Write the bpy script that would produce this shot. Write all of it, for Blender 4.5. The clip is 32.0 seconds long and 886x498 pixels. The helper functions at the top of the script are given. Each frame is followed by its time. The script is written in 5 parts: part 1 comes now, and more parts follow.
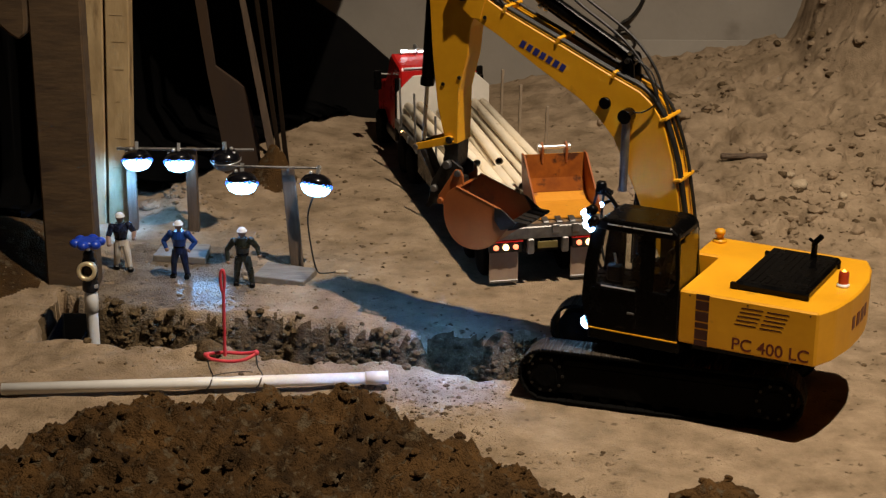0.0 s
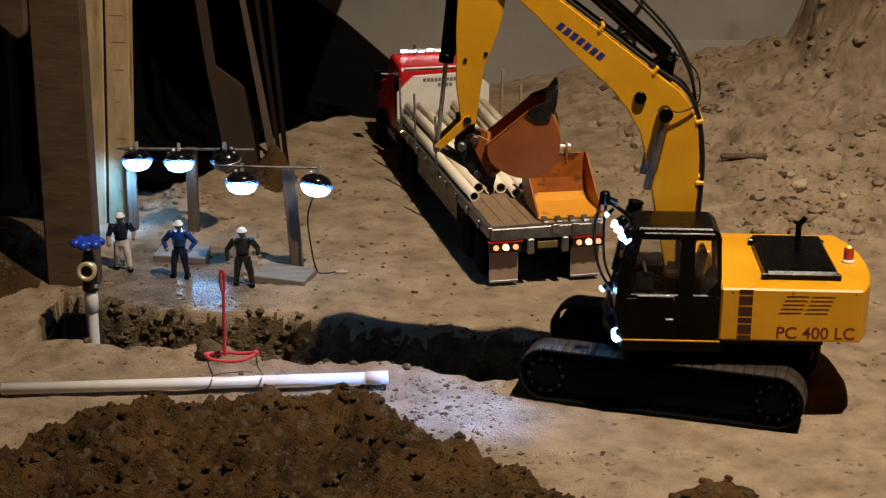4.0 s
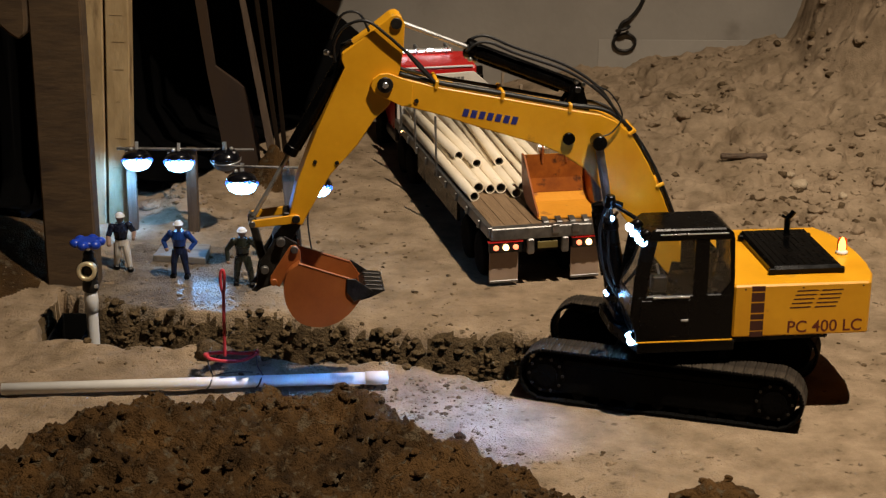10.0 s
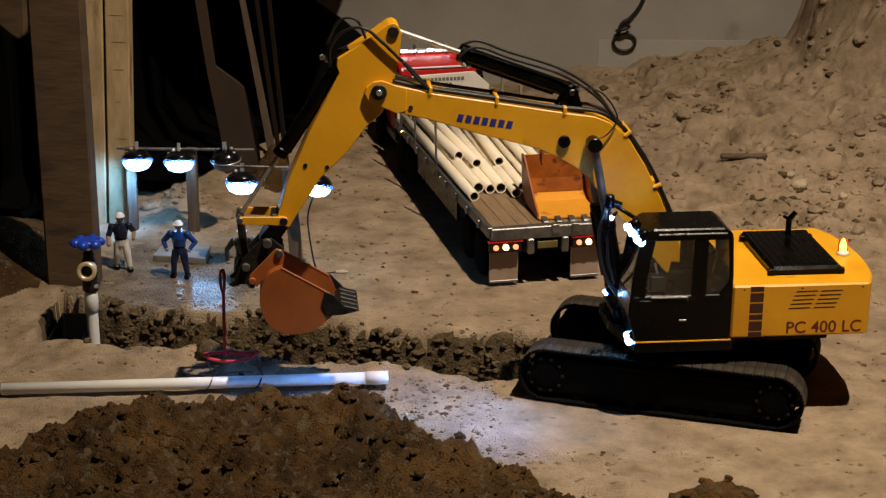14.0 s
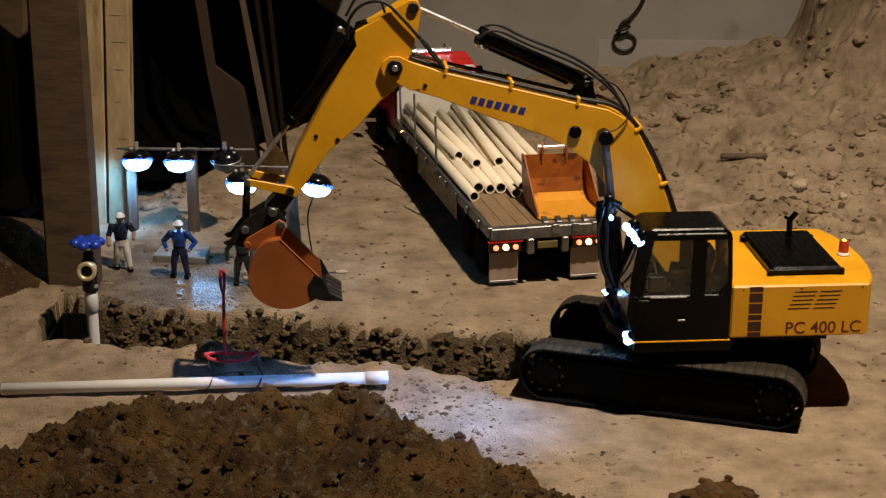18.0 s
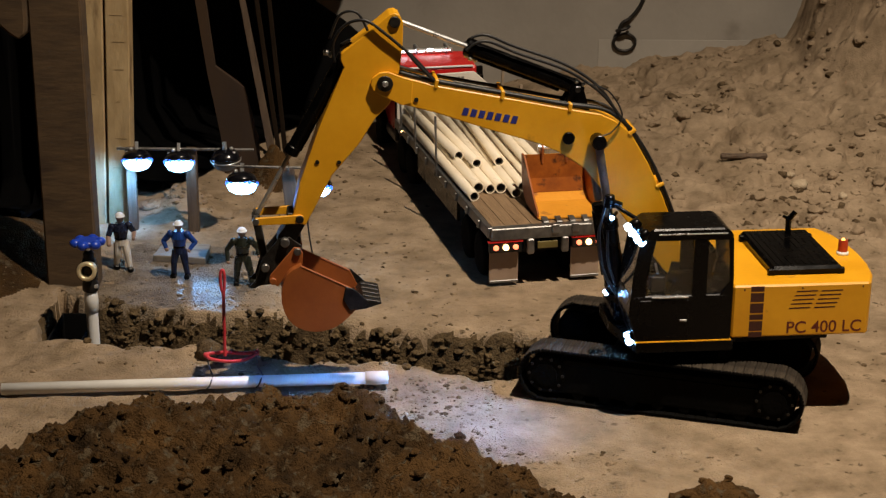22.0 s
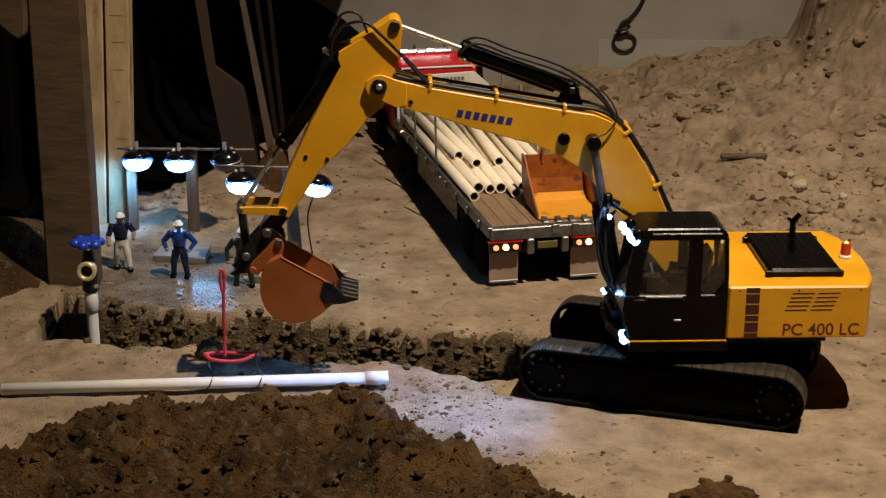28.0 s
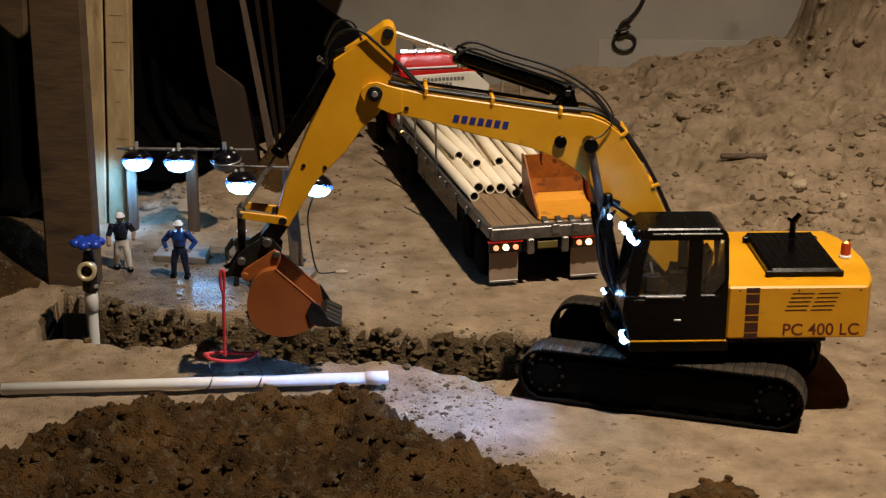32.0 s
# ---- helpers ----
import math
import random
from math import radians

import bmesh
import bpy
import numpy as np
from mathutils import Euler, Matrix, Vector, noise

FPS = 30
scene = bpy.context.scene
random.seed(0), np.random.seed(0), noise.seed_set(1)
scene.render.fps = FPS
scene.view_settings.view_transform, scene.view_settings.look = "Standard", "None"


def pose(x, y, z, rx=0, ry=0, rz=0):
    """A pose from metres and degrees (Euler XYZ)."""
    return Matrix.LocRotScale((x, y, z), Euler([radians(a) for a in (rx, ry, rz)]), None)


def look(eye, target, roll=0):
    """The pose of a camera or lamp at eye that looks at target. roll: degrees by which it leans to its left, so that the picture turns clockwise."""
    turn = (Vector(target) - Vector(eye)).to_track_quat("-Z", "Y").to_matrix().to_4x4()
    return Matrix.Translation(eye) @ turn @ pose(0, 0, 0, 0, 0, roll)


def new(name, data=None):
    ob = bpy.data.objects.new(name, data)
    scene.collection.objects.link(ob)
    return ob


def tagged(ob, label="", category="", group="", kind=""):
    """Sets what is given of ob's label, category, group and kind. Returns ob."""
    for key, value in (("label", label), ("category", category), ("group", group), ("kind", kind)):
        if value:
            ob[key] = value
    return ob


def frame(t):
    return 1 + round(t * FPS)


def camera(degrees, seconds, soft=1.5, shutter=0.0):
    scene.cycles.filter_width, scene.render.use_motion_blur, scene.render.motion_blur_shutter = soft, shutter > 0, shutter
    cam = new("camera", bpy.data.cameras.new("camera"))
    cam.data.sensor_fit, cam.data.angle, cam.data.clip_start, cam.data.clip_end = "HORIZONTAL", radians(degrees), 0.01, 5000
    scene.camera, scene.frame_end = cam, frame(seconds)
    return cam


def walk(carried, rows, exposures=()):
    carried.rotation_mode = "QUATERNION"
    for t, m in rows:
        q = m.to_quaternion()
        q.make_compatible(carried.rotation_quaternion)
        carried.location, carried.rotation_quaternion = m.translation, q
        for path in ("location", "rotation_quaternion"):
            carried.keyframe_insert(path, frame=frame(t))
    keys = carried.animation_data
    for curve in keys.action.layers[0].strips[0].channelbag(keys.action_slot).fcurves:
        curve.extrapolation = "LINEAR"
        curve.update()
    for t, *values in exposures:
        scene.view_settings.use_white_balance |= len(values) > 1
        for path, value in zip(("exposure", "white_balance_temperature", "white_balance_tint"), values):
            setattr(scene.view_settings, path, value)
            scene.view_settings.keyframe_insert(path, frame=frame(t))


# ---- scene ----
# A 1/14 scale night-time digging site on a bench of soil: toy excavator, flatbed lorry with pipes, work lamps.
cam = camera(29.29, 32.0, soft=1.3)
EYE, TILT = Vector((-0.322, -2.201, 0.939)), radians(18.56)
AIM = EYE + Vector((0, math.cos(TILT), -math.sin(TILT)))
walk(cam, [(0, look(EYE, AIM, 0.315)), (32, look(EYE, AIM, 0.315))])

# ---- light ----
world = bpy.data.worlds.new("world")
scene.world = world
world.use_nodes = True
world.node_tree.nodes["Background"].inputs[0].default_value = (0.9, 0.75, 0.6, 1)
world.node_tree.nodes["Background"].inputs[1].default_value = 0.0003
scene.view_settings.exposure = 0.0


def lamp(name, kind, m, energy, colour, size=0.03, angle=60, blend=0.5):
    data = bpy.data.lights.new(name, kind)
    data.energy, data.color, data.shadow_soft_size = energy, colour, size
    if kind == "SPOT":
        data.spot_size, data.spot_blend = radians(angle), blend
    ob = new(name, data)
    ob.matrix_world = m
    return ob


WARM, COOL = (1.0, 0.842, 0.665), (0.16, 0.45, 1.0)
clamp_lamp_light = lamp("clamp_lamp_light", "SPOT", look((0.458, -0.745, 2.971), (0.19, 0.24, 0.0)), 540, WARM, 0.025, 74, 1.0)


# ---- materials ----
def mat(name, c1, c2=None, rough=0.6, metal=0.0, scale=20.0, bump=0.0, bscale=200.0, stretch=(1, 1, 1), spot=None, spot_at=0.62, spot_scale=8.0, rvar=0.15, random=0.0, detail=6, spec=0.5, deep=0.004):
    """Two-scale procedural surface: broad tone from c1 to c2, fine grain in the relief, optional patches of a third colour."""
    m = bpy.data.materials.new(name)
    m.use_nodes = True
    nt = m.node_tree
    N, L = nt.nodes, nt.links
    b = N["Principled BSDF"]
    b.inputs["Metallic"].default_value = metal
    b.inputs["Specular IOR Level"].default_value = spec
    tc = N.new("ShaderNodeTexCoord")
    mp = N.new("ShaderNodeMapping")
    mp.inputs["Scale"].default_value = stretch
    L.new(tc.outputs["Object"], mp.inputs[0])
    n1 = N.new("ShaderNodeTexNoise")
    n1.inputs["Scale"].default_value, n1.inputs["Detail"].default_value, n1.inputs["Roughness"].default_value = scale, detail, 0.65
    L.new(mp.outputs[0], n1.inputs[0])
    ramp = N.new("ShaderNodeValToRGB")
    ramp.color_ramp.elements[0].position, ramp.color_ramp.elements[1].position = 0.33, 0.68
    ramp.color_ramp.elements[0].color = (*c1, 1)
    ramp.color_ramp.elements[1].color = (*(c2 or [v * 1.25 for v in c1]), 1)
    L.new(n1.outputs[0], ramp.inputs[0])
    colour = ramp.outputs[0]
    if spot:
        n3 = N.new("ShaderNodeTexNoise")
        n3.inputs["Scale"].default_value, n3.inputs["Detail"].default_value = spot_scale, 8
        L.new(mp.outputs[0], n3.inputs[0])
        r3 = N.new("ShaderNodeValToRGB")
        r3.color_ramp.elements[0].position, r3.color_ramp.elements[1].position = spot_at, spot_at + 0.08
        L.new(n3.outputs[0], r3.inputs[0])
        mx = N.new("ShaderNodeMixRGB")
        mx.inputs[2].default_value = (*spot, 1)
        L.new(r3.outputs[0], mx.inputs[0])
        L.new(colour, mx.inputs[1])
        colour = mx.outputs[0]
    if random:
        oi = N.new("ShaderNodeObjectInfo")
        hs = N.new("ShaderNodeHueSaturation")
        mr = N.new("ShaderNodeMapRange")
        mr.inputs[3].default_value, mr.inputs[4].default_value = 1 - random, 1 + random
        L.new(oi.outputs["Random"], mr.inputs[0])
        L.new(mr.outputs[0], hs.inputs["Value"])
        L.new(colour, hs.inputs["Color"])
        colour = hs.outputs[0]
    L.new(colour, b.inputs["Base Color"])
    n2 = N.new("ShaderNodeTexNoise")
    n2.inputs["Scale"].default_value, n2.inputs["Detail"].default_value = bscale, 5
    L.new(mp.outputs[0], n2.inputs[0])
    rr = N.new("ShaderNodeMapRange")
    rr.inputs[3].default_value, rr.inputs[4].default_value = max(rough - rvar, 0.03), min(rough + rvar, 1)
    L.new(n1.outputs[0], rr.inputs[0])
    L.new(rr.outputs[0], b.inputs["Roughness"])
    if bump:
        bp = N.new("ShaderNodeBump")
        bp.inputs["Strength"].default_value, bp.inputs["Distance"].default_value = bump, deep
        L.new(n2.outputs[0], bp.inputs["Height"])
        L.new(bp.outputs[0], b.inputs["Normal"])
    return m


def glow(name, colour, strength):
    m = bpy.data.materials.new(name)
    m.use_nodes = True
    b = m.node_tree.nodes["Principled BSDF"]
    b.inputs["Base Color"].default_value = (*colour, 1)
    b.inputs["Emission Color"].default_value = (*colour, 1)
    b.inputs["Emission Strength"].default_value = strength
    return m


def glass(name, tint, rough=0.05):
    m = bpy.data.materials.new(name)
    m.use_nodes = True
    nt = m.node_tree
    nt.nodes.remove(nt.nodes["Principled BSDF"])
    tr, gl, mx = nt.nodes.new("ShaderNodeBsdfTransparent"), nt.nodes.new("ShaderNodeBsdfGlossy"), nt.nodes.new("ShaderNodeMixShader")
    fr = nt.nodes.new("ShaderNodeFresnel")
    tr.inputs[0].default_value = (*tint, 1)
    gl.inputs["Roughness"].default_value = rough
    nt.links.new(fr.outputs[0], mx.inputs[0])
    nt.links.new(tr.outputs[0], mx.inputs[1])
    nt.links.new(gl.outputs[0], mx.inputs[2])
    nt.links.new(mx.outputs[0], nt.nodes["Material Output"].inputs[0])
    return m


SOIL = mat("dry_soil", (0.177, 0.127, 0.078), (0.372, 0.277, 0.183), 0.95, 0, 15, 0.7, 300, spot=(0.115, 0.082, 0.048), spot_at=0.63, spot_scale=50, spec=0.1, detail=12, deep=0.006)
# Trench soil, a darker brown than the open ground.
CUT = mat("dark_cut_soil", (0.046, 0.030, 0.015), (0.150, 0.104, 0.054), 0.95, 0, 40, 1.0, 260, spec=0.1, detail=8)
DARK = mat("damp_and_shaded_soil", (0.021, 0.0125, 0.0055), (0.112, 0.059, 0.020), 0.95, 0, 9, 1.0, 330, spot=(0.088, 0.064, 0.036), spot_at=0.56, spot_scale=60, spec=0.08, detail=14, deep=0.006)
CLOD = mat("brown_clod_soil", (0.050, 0.032, 0.016), (0.165, 0.115, 0.065), 0.95, 0, 60, 1.0, 300, spec=0.1, detail=8)
DAMP = mat("trodden_damp_soil", (0.105, 0.077, 0.050), (0.25, 0.195, 0.135), 0.9, 0, 24, 1.0, 300, spot=(0.07, 0.05, 0.03), spot_at=0.60, spot_scale=45, spec=0.2, detail=12, deep=0.007)
YELLOW = mat("yellow_paint", (0.64, 0.290, 0.007), (0.76, 0.365, 0.010), 0.42, 0, 14, 0.04, 90, spot=(0.42, 0.20, 0.02), spot_at=0.70, spot_scale=30)
BLACK = mat("black_paint", (0.0008, 0.0008, 0.0010), (0.0022, 0.0020, 0.0018), 0.26, 0, 30, 0.05, 120, spec=0.16)
GLOSS = mat("glossy_black_paint", (0.003, 0.003, 0.004), (0.006, 0.006, 0.008), 0.16, 0, 30, 0.05, 120)
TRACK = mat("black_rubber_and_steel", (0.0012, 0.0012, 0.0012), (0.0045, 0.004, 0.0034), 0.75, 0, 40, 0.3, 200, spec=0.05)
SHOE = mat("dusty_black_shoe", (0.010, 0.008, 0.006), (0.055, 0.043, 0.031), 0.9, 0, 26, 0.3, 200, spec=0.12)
RUST = mat("orange_bucket_paint", (0.25, 0.066, 0.013), (0.36, 0.102, 0.020), 0.5, 0, 16, 0.05, 150, spot=(0.15, 0.048, 0.020), spot_at=0.60, spot_scale=18)
RUSTY = mat("rusty_plate", (0.17, 0.044, 0.006), (0.30, 0.085, 0.010), 0.8, 0, 24, 0.1, 120, spot=(0.07, 0.022, 0.008), spot_at=0.57, spot_scale=34, spec=0.12)
ORANGE = mat("bright_orange_paint", (0.62, 0.25, 0.02), (0.74, 0.33, 0.03), 0.45, 0, 18, 0.15, 150, spot=(0.3, 0.1, 0.03), spot_at=0.6, spot_scale=24)
CHROME = mat("chrome", (0.70, 0.70, 0.70), (0.84, 0.84, 0.84), 0.30, 0.85, 40)
PLATE = mat("dull_yellow_plate", (0.10, 0.075, 0.018), (0.16, 0.12, 0.03), 0.6, 0, 60)
STEEL = mat("grey_steel", (0.12, 0.115, 0.11), (0.25, 0.24, 0.225), 0.42, 0.8, 60, 0.2, 200)
IRON = mat("dark_iron", (0.010, 0.009, 0.008), (0.035, 0.03, 0.025), 0.45, 0.5, 60, 0.3, 200)
RUBBER = mat("black_rubber", (0.0030, 0.0030, 0.0030), (0.008, 0.0075, 0.007), 0.5, 0, 60)
TYRE = mat("matt_black_tyre", (0.0016, 0.0016, 0.0016), (0.005, 0.0045, 0.004), 0.85, 0, 60, 0.2, 150, spec=0.04)
PVC = mat("white_pvc", (0.72, 0.70, 0.66), (0.82, 0.81, 0.78), 0.32, 0, 20, 0.02, 90, spot=(0.55, 0.48, 0.38), spot_at=0.68, spot_scale=40)
PIPE = mat("cream_pipe", (0.76, 0.65, 0.48), (0.86, 0.77, 0.61), 0.5, 0, 40, 0.15, 150, stretch=(1, 1, 0.3), spot=(0.42, 0.31, 0.18), spot_at=0.62, spot_scale=70, random=0.1)
PIPE_IN = mat("pipe_bore", (0.12, 0.10, 0.07), (0.18, 0.15, 0.1), 0.8)
DECK = mat("brown_deck_wood", (0.17, 0.105, 0.055), (0.30, 0.20, 0.115), 0.5, 0, 30, 0.3, 120, stretch=(6, 0.6, 1), random=0.12)
TIMBER = mat("rough_timber", (0.054, 0.032, 0.014), (0.096, 0.057, 0.025), 0.85, 0, 16, 0.2, 60, stretch=(0.8, 0.8, 3.5), spot=(0.04, 0.022, 0.010), spot_at=0.58, spot_scale=7)
SAWN = mat("dark_saw_mark", (0.12, 0.075, 0.035), (0.19, 0.125, 0.06), 0.9, 0, 40)
PALE = mat("pale_timber", (0.33, 0.225, 0.105), (0.50, 0.36, 0.185), 0.8, 0, 40, 0.3, 120, stretch=(1, 1, 0.3), spot=(0.18, 0.11, 0.045), spot_at=0.62, spot_scale=26)
BOARD = mat("weathered_board", (0.12, 0.102, 0.080), (0.24, 0.21, 0.17), 0.85, 0, 50, 0.3, 140, stretch=(0.4, 2, 1))
STONE = mat("pale_stone", (0.34, 0.26, 0.165), (0.52, 0.42, 0.30), 0.9, 0, 60, 0.8, 220, spec=0.15)
STAKE = mat("brown_stake_wood", (0.058, 0.037, 0.022), (0.120, 0.080, 0.050), 0.8, 0, 50, 0.4, 120, stretch=(2, 2, 0.3))
BATTEN = mat("pale_brown_batten", (0.20, 0.15, 0.10), (0.30, 0.23, 0.16), 0.8, 0, 50, 0.2, 120, stretch=(2, 2, 0.3))
PLY = mat("dark_plywood", (0.024, 0.011, 0.0035), (0.044, 0.021, 0.006), 0.8, 0, 12, 0.1, 80, stretch=(1, 1, 0.3))
PLASTER = mat("grey_plaster", (0.268, 0.243, 0.208), (0.328, 0.298, 0.256), 0.9, 0, 4, 0.15, 60, spot=(0.205, 0.182, 0.152), spot_at=0.58, spot_scale=5)
PATCH = mat("lit_plaster", (0.315, 0.288, 0.248), (0.375, 0.343, 0.297), 0.9, 0, 6, 0.15, 60)
RED = mat("red_paint", (0.50, 0.012, 0.012), (0.60, 0.02, 0.018), 0.3, 0, 20)
GLOOM = mat("low_bounce_brown", (0.015, 0.012, 0.009), (0.028, 0.022, 0.017), 0.9, 0, 6, 0.2, 60)
# Very dark brown for the two thin battens.
VERY_DARK_WOOD = mat("very_dark_wood", (0.008, 0.005, 0.003), (0.022, 0.013, 0.007), 0.85, 0, 14, 0.2, 80, stretch=(1, 1, 0.3), spec=0.1)
# Near-black that paints in the darkness of the corner and the pit.
SHADE_BLACK = mat("shade_black", (0.0022, 0.0022, 0.0024), (0.0045, 0.0042, 0.004), 0.85, 0, 30, 0.1, 60, spec=0.08)
WHITE = mat("cream_white_paint", (0.58, 0.54, 0.47), (0.68, 0.64, 0.57), 0.5, 0, 20, 0.05, 100)
BLUE = mat("blue_enamel", (0.008, 0.035, 0.35), (0.012, 0.06, 0.5), 0.3, 0, 40)
INK = mat("blue_lettering", (0.018, 0.022, 0.16), (0.025, 0.03, 0.2), 0.5, 0, 60)
MAROON = mat("maroon_lettering", (0.11, 0.016, 0.006), (0.15, 0.024, 0.010), 0.5, 0, 80)
BAND = mat("dark_maroon_band", (0.040, 0.010, 0.006), (0.062, 0.016, 0.009), 0.5, 0, 60)
BRASS = mat("brass", (0.80, 0.66, 0.40), (0.90, 0.78, 0.52), 0.34, 0.6, 60)
PINK = mat("red_plastic", (0.52, 0.03, 0.045), (0.65, 0.06, 0.075), 0.4, 0, 40)
TWINE = mat("dark_twine", (0.05, 0.045, 0.04), (0.09, 0.08, 0.07), 0.9)
GREY_TXT = mat("grey_lettering", (0.12, 0.12, 0.11), (0.16, 0.16, 0.15), 0.6)
SHIRT = mat("blue_toy_paint", (0.007, 0.026, 0.12), (0.011, 0.040, 0.18), 0.22, 0, 60)
VEST = mat("dark_vest_toy_paint", (0.006, 0.008, 0.020), (0.012, 0.015, 0.030), 0.25, 0, 60)
NAVY = mat("navy_toy_paint", (0.005, 0.009, 0.030), (0.010, 0.017, 0.05), 0.22, 0, 60)
KHAKI = mat("dark_green_toy_paint", (0.008, 0.010, 0.007), (0.014, 0.016, 0.010), 0.28, 0, 60)
CLOTH = mat("pale_toy_paint", (0.42, 0.37, 0.30), (0.52, 0.47, 0.4), 0.5, 0, 60)
SKIN = mat("tan_toy_paint", (0.20, 0.12, 0.08), (0.26, 0.16, 0.11), 0.35, 0, 60)
HAT = mat("white_toy_paint", (0.7, 0.7, 0.68), (0.78, 0.78, 0.76), 0.3, 0, 60)
FLAP = mat("tan_mud_flap", (0.24, 0.165, 0.115), (0.33, 0.24, 0.175), 0.6, 0, 14)
AMBER = mat("red_beacon_plastic", (0.42, 0.045, 0.015), (0.50, 0.07, 0.02), 0.35, 0, 60)
BULB = glow("amber_bulb", (1.0, 0.46, 0.08), 4.5)
LED = glow("cool_led_glow", (0.24, 0.54, 1.0), 70)
LED_LAMP = glow("work_lamp_glow", (0.24, 0.54, 1.0), 15)
RIM = glow("blue_led_halo_beads", (0.04, 0.16, 1.0), 2.8)
LED_BEAM = glow("led_beam_chip", (0.125, 0.36, 1.0), 23000)
TAIL_R = glow("red_tail_lens", (1.0, 0.20, 0.09), 2.6)
TAIL_W = glow("amber_tail_lens", (1.0, 0.58, 0.22), 6)
BAR = glow("roof_light_bar_lens", (0.95, 0.97, 1.0), 5)
WINDOW = glass("cab_glass", (0.94, 0.95, 0.94))


# ---- mesh helpers ----
def part(name, bm, material, parent=None, label="", smooth=False):
    me = bpy.data.meshes.new(name)
    bmesh.ops.recalc_face_normals(bm, faces=bm.faces)
    if smooth:
        for f in bm.faces:
            f.smooth = True
    bm.to_mesh(me)
    bm.free()
    for m in material if isinstance(material, (list, tuple)) else [material]:
        me.materials.append(m)
    ob = new(name, me)
    if parent:
        ob.parent = parent
    if label:
        ob["label"] = label
    return ob


def share(ob, m, parent=None):
    """Another object on the same mesh."""
    c = new(ob.name.split(".")[0], ob.data)
    c.parent = parent or ob.parent
    c.matrix_basis = m
    return c


def thing(name, label, category, m=None, group="", kind=""):
    e = new(name)
    e.empty_display_size = 0.02
    if m is not None:
        e.matrix_basis = m
    return tagged(e, label, category, group, kind)


def bevelled(bm, w, seg=1):
    if w:
        bmesh.ops.bevel(bm, geom=list(bm.edges), offset=w, segments=seg, affect="EDGES", clamp_overlap=True)
    return bm


def box(x0, x1, y0, y1, z0, z1, bev=0.0, bm=None):
    b = bmesh.new()
    bmesh.ops.create_cube(b, size=1, matrix=Matrix.LocRotScale(((x0 + x1) / 2, (y0 + y1) / 2, (z0 + z1) / 2), None, (abs(x1 - x0), abs(y1 - y0), abs(z1 - z0))))
    bevelled(b, bev)
    return merged(bm, b)


def merged(bm, b):
    if bm is None:
        return b
    me = bpy.data.meshes.new("tmp")
    b.to_mesh(me)
    b.free()
    bm.from_mesh(me)
    bpy.data.meshes.remove(me)
    return bm


def prism(poly, y0, y1, bev=0.0, bm=None):
    """A plate: the outline poly in x, z, thick from y0 to y1."""
    b = bmesh.new()
    a = [b.verts.new((x, y0, z)) for x, z in poly]
    c = [b.verts.new((x, y1, z)) for x, z in poly]
    b.faces.new(a)
    b.faces.new(c[::-1])
    for i in range(len(a)):
        j = (i + 1) % len(a)
        b.faces.new((a[j], a[i], c[i], c[j]))
    bmesh.ops.recalc_face_normals(b, faces=b.faces)
    bevelled(b, bev)
    return merged(bm, b)


def slab(poly, z0, z1, bev=0.0, bm=None):
    """A plate: the outline poly in x, y, thick from z0 to z1."""
    b = prism(poly, z0, z1)
    for v in b.verts:
        v.co = (v.co.x, v.co.z, v.co.y)
    bmesh.ops.recalc_face_normals(b, faces=b.faces)
    bevelled(b, bev)
    return merged(bm, b)


def rod(p, q, r, r2=None, seg=16, bm=None, bev=0.0, caps=True):
    """A round bar from p to q."""
    p, q = Vector(p), Vector(q)
    b = bmesh.new()
    d = q - p
    m = Matrix.Translation((p + q) / 2) @ d.to_track_quat("Z", "Y").to_matrix().to_4x4()
    bmesh.ops.create_cone(b, cap_ends=caps, segments=seg, radius1=r, radius2=r if r2 is None else r2, depth=d.length, matrix=m)
    bevelled(b, bev)
    return merged(bm, b)


def pipe_mesh(length, r, wall, seg=18):
    """A hollow pipe along z from 0; the bore is slot 1."""
    b = bmesh.new()
    rings = [[b.verts.new((rr * math.cos(2 * math.pi * i / seg), rr * math.sin(2 * math.pi * i / seg), z)) for i in range(seg)] for rr, z in ((r, 0), (r, length), (r - wall, length), (r - wall, 0))]
    for k in range(4):
        for i in range(seg):
            j = (i + 1) % seg
            f = b.faces.new((rings[k][i], rings[k][j], rings[(k + 1) % 4][j], rings[(k + 1) % 4][i]))
            f.smooth = k in (0, 2)
            f.material_index = 1 if k == 2 else 0
    return b


